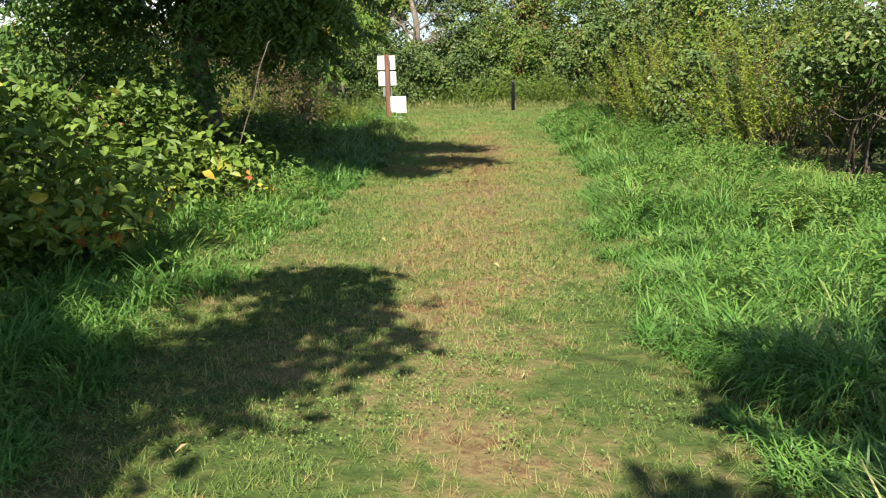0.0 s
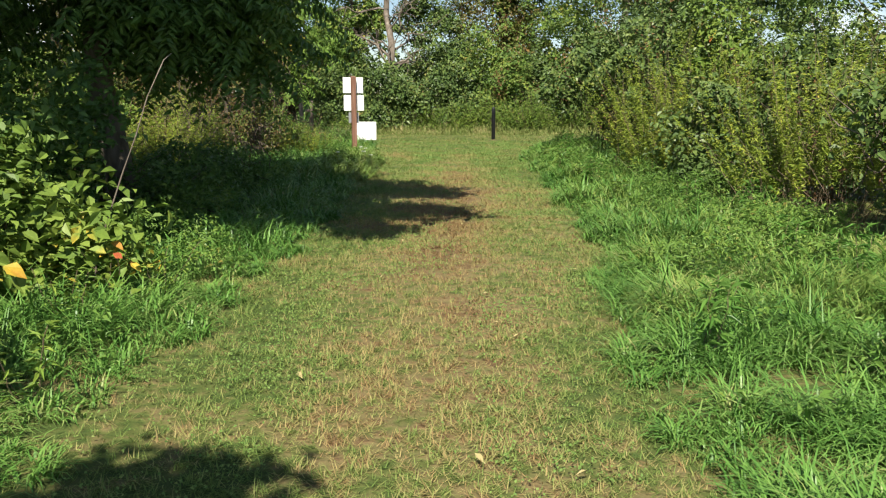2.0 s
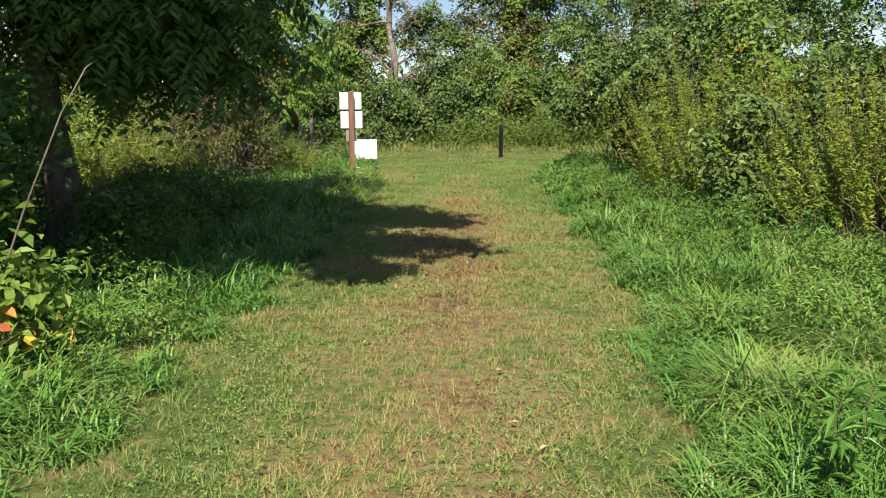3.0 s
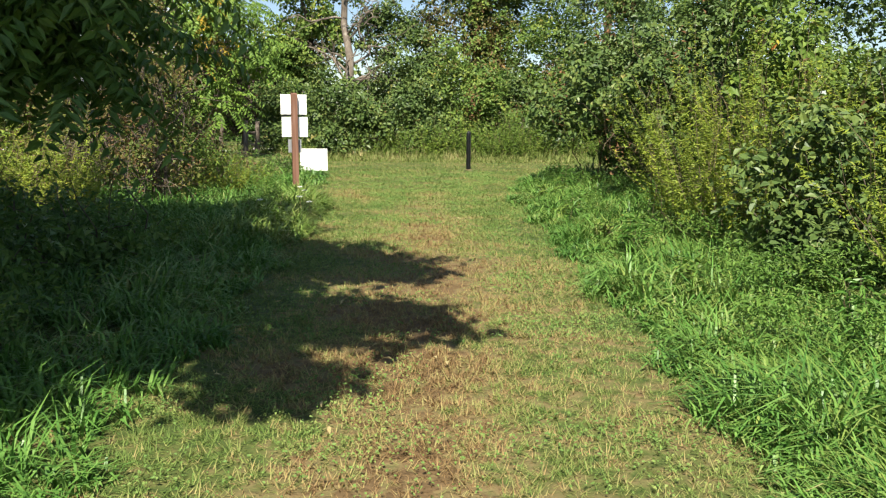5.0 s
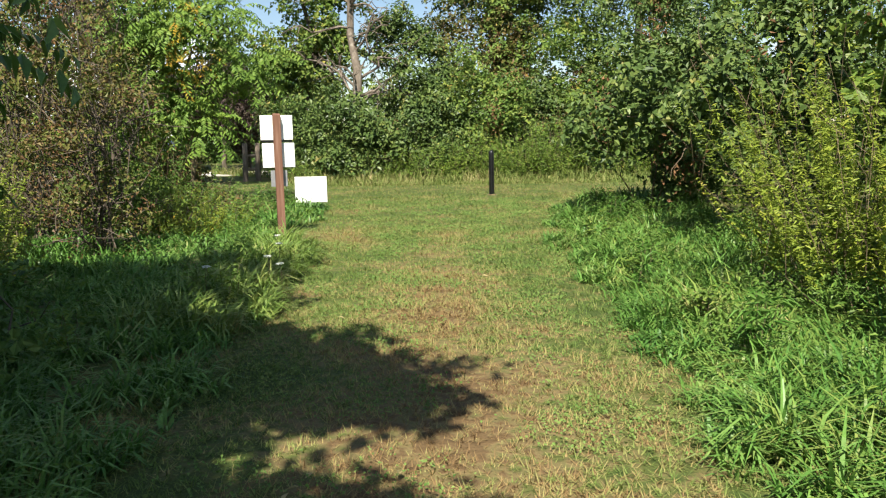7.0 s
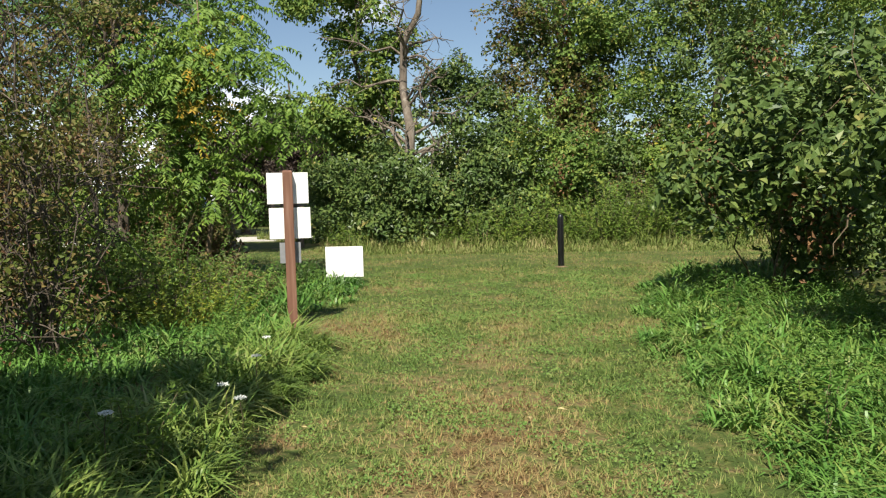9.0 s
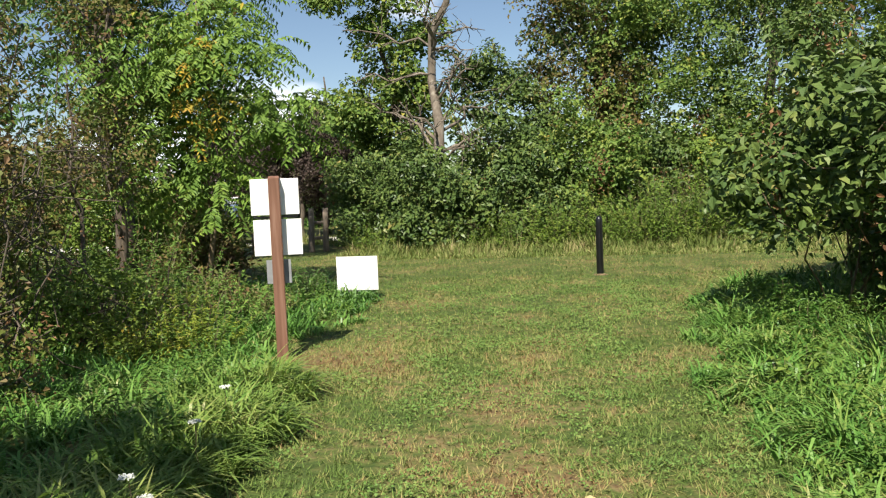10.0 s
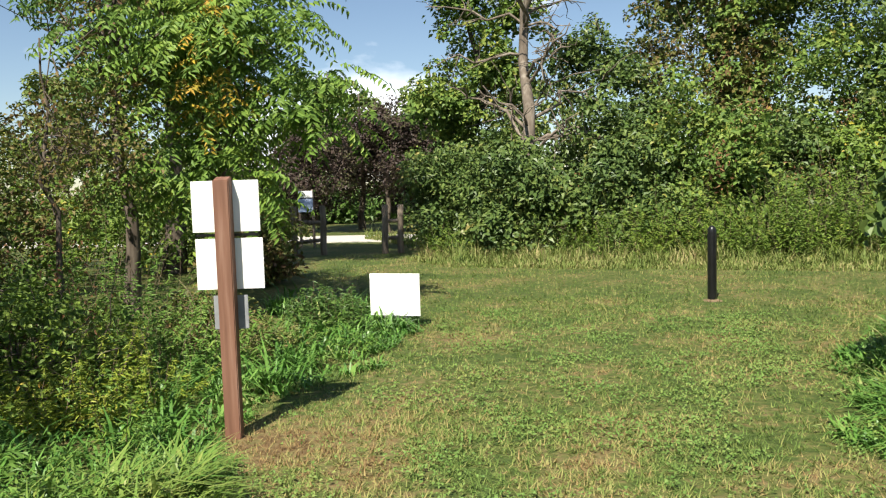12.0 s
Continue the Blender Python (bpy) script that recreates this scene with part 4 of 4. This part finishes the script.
p, nn = cloud(r, far_blobs, 16000, 0.5, 14)
v, t = leaves(r, p, nn, r.uniform(0.6, 1.2, len(p)))
stuff("far_woods", v, t, M_FAR, "distant belt of green woods beyond the park", "woods")


def weed(label, seed, h, mat, leaf, ratio):
    """An upright leafy weed."""
    r = np.random.default_rng(seed)
    ob = base("weed", 0, 8, label, "weed", "weeds in the long grass")
    for k in range(4):
        tip = np.array([r.normal(0, 0.13), r.normal(0, 0.13), h * r.uniform(0.75, 1.1)])
        pts, rad = limb(r, (r.normal(0, 0.03), r.normal(0, 0.03), -0.03), tip, 0.0025, 0.0015, 8, 0.12)
        v, t = tubes([(pts, rad)], 5)
        st = mesh_part("stem", tri_mesh("stem", v, t[:, ::-1], M_STEM), ob)
        j = np.repeat(np.arange(2, 8), 4)
        a = r.uniform(0, 6.28, len(j))
        d = np.stack([np.cos(a), np.sin(a), r.uniform(-0.2, 0.5, len(j))], 1)
        v, t = leaves(r, pts[j] + d * leaf * 0.5, np.tile([0, -0.1, 1.0], (len(j), 1)) + r.normal(0, 0.35, (len(j), 3)), leaf * r.uniform(0.6, 1.2, len(j)), ratio, d, 0.1)
        mesh_part("leaf_spray", tri_mesh("leaf_spray", v, t, mat), st)["kind"] = "stuff"
    return ob


rng = np.random.default_rng(71)
kinds = [weed("leafy upright green weed in the long grass", 72, 0.40, M_GOLD, 0.075, 0.26), weed("broad-leaved green weed in the long grass", 73, 0.30, M_BRAMBLE, 0.075, 0.55),
         weed("narrow-leaved dark green weed in the long grass", 74, 0.46, M_GRASS, 0.10, 0.18)]
first = [True, True, True]
for i in range(42):
    y = rng.uniform(3.5, 23)
    x = float(right_edge(y)) + rng.uniform(0.3, 1.7) if i % 3 else float(left_edge(y)) - rng.uniform(0.25, 1.0)
    k = i % 3 if i % 2 else (i // 2) % 3
    m = pose(x, y, float(gz(y)), 0, 0, rng.uniform(0, 360))
    if first[k]:
        kinds[k].matrix_world, first[k] = m, False
    else:
        copy_thing(kinds[k], m)

for i in range(9):
    bush(-26 + i * 2.6, 52 + 1.2 * math.sin(i * 2.3), dome(2.0, 1.4, 2.6 + 0.8 * math.sin(i * 1.9)), 2600, 0.24, M_DARK, "dark shrubbery beyond the park road", 320 + i,
         group="shrubs beyond the road", clump=0.25, nstem=3)

for i, (x, y, rx, h) in enumerate(((-8.6, 43.6, 2.0, 3.9), (-5.9, 42.9, 1.5, 3.4), (-11.5, 42.8, 1.9, 3.6))):
    bush(x, y, arch(rx, rx * 0.8, h), 7500, 0.12, M_PURPLE, "dark purple-brown leafy ornamental shrub beyond the road", 340 + i, group="shrubs beyond the road", clump=0.22, nstem=7, twigs=20, twig_mat=M_BARK)
goldenrod(-2.15, 23.3, 0.28, 0.3, 0.42, 60, "withered tan weed clump behind the post", 345, mat=M_ROUGH, leaf=0.09, category="weeds", name="weed_clump", group="weed clumps")
goldenrod(-2.45, 21.3, 0.5, 0.5, 0.7, 80, "pale green leafy weeds in the long grass", 348, mat=M_PLUME, leaf=0.07, category="weeds", name="weed_clump", group="weed clumps")
goldenrod(-2.1, 24.6, 0.4, 0.35, 0.5, 70, "dark green leafy weeds behind the post", 346, mat=M_DARK, leaf=0.11, category="weeds", name="weed_clump", group="weed clumps")

# ---- sign post, yard sign, bollard, fence ----


def sign_post(x, y, rz):
    ob = base("sign_post", x, y, "brown stained timber post with blank white sign panels", "sign post", rz=rz)
    bm = box_bm(0.10, 0.10, 1.90, (0, 0, 0.71), 0.006)
    for vtx in bm.verts:
        if vtx.co.z > 1.5:
            vtx.co.z += vtx.co.y * 0.25
    part("post", bm, M_POST, ob, "brown stained timber post")
    for z, w, hh, off in ((1.482, 0.43, 0.328, 0.0), (1.113, 0.43, 0.328, 0.012)):
        p = part("sign_panel", box_bm(w, 0.006, hh, (off, 0.056, z), 0.002), M_WHITE, ob, "blank white sign panel")
        for sx in (-0.03, 0.03):
            b = bmesh.new()
            bmesh.ops.create_cone(b, cap_ends=True, segments=10, radius1=0.008, radius2=0.006, depth=0.008)
            bmesh.ops.rotate(b, matrix=Matrix.Rotation(radians(90), 3, "X"), verts=b.verts)
            bmesh.ops.translate(b, vec=(sx, 0.063, z), verts=b.verts)
            part("bolt", b, M_STEEL, p)
    part("bracket", box_bm(0.40, 0.012, 0.018, (0, 0.0665, 1.299), 0.003), M_BLACK, ob, "black metal cross bar")
    part("small_plate", box_bm(0.22, 0.005, 0.22, (0.005, 0.0555, 0.80), 0.002), M_GREY, ob, "plain grey metal plate")
    return ob


sign_post(-1.30, 21.12, 16.0)


def yard_sign(x, y, rz):
    ob = base("yard_sign", x, y, "blank white board on a wire stake in the grass", "sign", rz=rz)
    part("board", box_bm(0.585, 0.008, 0.47, (0, 0, 0.35), 0.002), M_WHITE, ob, "blank white corrugated board")
    for sx in (-0.13, 0.13):
        v, t = tubes([(np.array([[sx, 0.009, -0.1], [sx, 0.009, 0.3], [sx, 0.009, 0.5]]), np.array([0.004, 0.004, 0.004]))], 6)
        mesh_part("stake", tri_mesh("stake", v, t, M_STEEL, True), ob)
    v, t = tubes([(np.array([[-0.13, 0.009, 0.1], [0, 0.009, 0.1], [0.13, 0.009, 0.1]]), np.array([0.004, 0.004, 0.004]))], 6)
    mesh_part("stake_bar", tri_mesh("stake_bar", v, t, M_STEEL, True), ob)
    return ob


yard_sign(-1.425, 24.87, -2.0)


def bollard(x, y):
    ob = base("bollard", x, y, "black painted round steel bollard standing in the lawn", "bollard")
    prof = [(0.056, -0.1), (0.056, 0.0), (0.055, 0.45), (0.055, 0.84), (0.052, 0.87), (0.044, 0.90), (0.028, 0.922), (0.0, 0.93)]
    bm = bmesh.new()
    vs = [bm.verts.new((r, 0, z)) for r, z in prof]
    es = [bm.edges.new(p) for p in zip(vs, vs[1:])]
    bmesh.ops.spin(bm, geom=vs + es, cent=(0, 0, 0), axis=(0, 0, 1), angle=math.tau, steps=20)
    bmesh.ops.remove_doubles(bm, verts=bm.verts, dist=1e-4)
    bmesh.ops.recalc_face_normals(bm, faces=bm.faces)
    for f in bm.faces:
        f.smooth = True
    part("shaft", bm, M_BLACK, ob)
    bm = bmesh.new()
    bmesh.ops.create_cone(bm, cap_ends=True, segments=20, radius1=0.13, radius2=0.06, depth=0.02)
    bmesh.ops.translate(bm, vec=(0, 0, 0.004), verts=bm.verts)
    part("footing", bm, M_SOIL, ob, "dry soil collar at the foot")
    return ob


bollard(2.06, 26.85)


def fence_section(x0, y0, x1, y1, posts, label, seed):
    r = np.random.default_rng(seed)
    ob = base("rail_fence", x0, y0, label, "fence", "split-rail fences")
    z = float(gz(y0))
    for i in range(posts):
        k = i / max(posts - 1, 1)
        v, t = tubes([limb(r, (x0 + (x1 - x0) * k, y0 + (y1 - y0) * k, z - 0.1), (x0 + (x1 - x0) * k + r.normal(0, 0.03), y0 + (y1 - y0) * k, z + 1.15), 0.085, 0.075, 5, 0.03)], 8)
        mesh_part("post", tri_mesh("post", local(v, ob), t, M_RAIL, True), ob)
    for hz in (0.35, 0.75):
        v, t = tubes([limb(r, (x0, y0, z + hz), (x1, y1, z + hz + r.normal(0, 0.05)), 0.05, 0.045, 6, 0.03)], 7)
        mesh_part("rail", tri_mesh("rail", local(v, ob), t, M_RAIL, True), ob)
    return ob


fence_section(-4.35, 34.3, -4.72, 34.2, 2, "short weathered split-rail fence end by the thicket", 301)
fence_section(-6.1, 33.8, -6.75, 33.6, 2, "short weathered split-rail fence end by the gap", 302)
nb = base("notice_board", -7.6, 36.2, "small white and blue notice board on two posts", "notice board")
for sx in (-0.19, 0.19):
    part("post", box_bm(0.06, 0.06, 1.6, (sx, 0, 0.75), 0.005), M_RAIL, nb)
part("board", box_bm(0.42, 0.03, 0.36, (0, -0.046, 1.12), 0.005), M_BLUE, nb, "pale blue board")
part("header", box_bm(0.42, 0.03, 0.18, (0, -0.046, 1.42), 0.005), M_WHITE, nb, "white header strip")

# ---- small things in the grass ----
cane = base("dead_cane", -1.75, 9.15, "pale dead bramble cane arching out of the bush", "cane")
v, t = tubes([(np.array([[0, 0, -0.03], [0.1, 0.03, 0.4], [0.24, 0.1, 0.82], [0.31, 0.18, 1.05], [0.32, 0.4, 1.3], [0.37, 0.62, 1.55], [0.40, 0.70, 1.60]]),
               np.array([0.006, 0.0055, 0.005, 0.0045, 0.004, 0.0035, 0.002]))], 6)
mesh_part("shoot", tri_mesh("shoot", v, t, M_PALE, True), cane)



def lace_flower(x, y, h, seed):
    """White flat-topped wild flower."""
    r = np.random.default_rng(seed)
    ob = base("wild_flower", x, y, "white flat-topped wild carrot flower in the grass", "flower", "wild flowers")
    tipp = (r.normal(0, 0.03), r.normal(0, 0.03), h)
    v, t = tubes([limb(r, (0, 0, -0.02), tipp, 0.003, 0.002, 6, 0.1)], 5)
    mesh_part("stem", tri_mesh("stem", v, t[:, ::-1], M_STEM), ob)
    n = 120
    a, q = r.uniform(0, 6.28, n), np.sqrt(r.random(n)) * 0.034
    p = np.stack([tipp[0] + np.cos(a) * q, tipp[1] + np.sin(a) * q, h + 0.01 - q * 0.15 + r.normal(0, 0.003, n)], 1)
    v, t = leaves(r, p, np.tile([0, 0, 1.0], (n, 1)) + r.normal(0, 0.3, (n, 3)), np.full(n, 0.011), 0.9)
    mesh_part("flower_head", tri_mesh("flower_head", v, t, M_PETAL), ob, "white lacy flower head")
    return ob


for i, (x, y, h) in enumerate(((-0.71, 17.36, 0.36), (-0.585, 17.2, 0.31), (-0.78, 18.1, 0.36), (-1.1, 16.6, 0.4), (-0.95, 18.9, 0.33))):
    lace_flower(x, y, h, 400 + i)

rng = np.random.default_rng(55)
v, t = leaves(rng, np.array([[0, 0, 0.012]]), np.array([[0.1, -0.2, 1.0]]), np.array([0.062]), 0.34, np.array([[1.0, 0.2, 0]]), 0.1)
leaf_me = tri_mesh("fallen_leaf", v, t, M_DRYLEAF)
spots = [(0.79, 9.12), (0.84, 9.2), (0.947, 8.28), (0.527, 13.62), (-0.195, 17.71), (-0.35, 17.6), (0.43, 12.1), (-0.39, 13.43), (0.76, 12.0), (0.12, 9.7), (0.2, 11.1)]
spots += [(rng.uniform(-0.6, 1.6), rng.uniform(4, 20)) for _ in range(26)]
for i, (x, y) in enumerate(spots):
    ob = tagged(new("fallen_leaf", leaf_me), "pale dry fallen leaf lying on the turf", "leaf", "fallen leaves")
    s = rng.uniform(0.7, 1.3)
    ob.matrix_world = pose(x, y, float(gz(y)) + 0.012, rng.uniform(-15, 15), rng.uniform(-15, 15), rng.uniform(0, 360)) @ Matrix.Diagonal((s, s, s, 1))
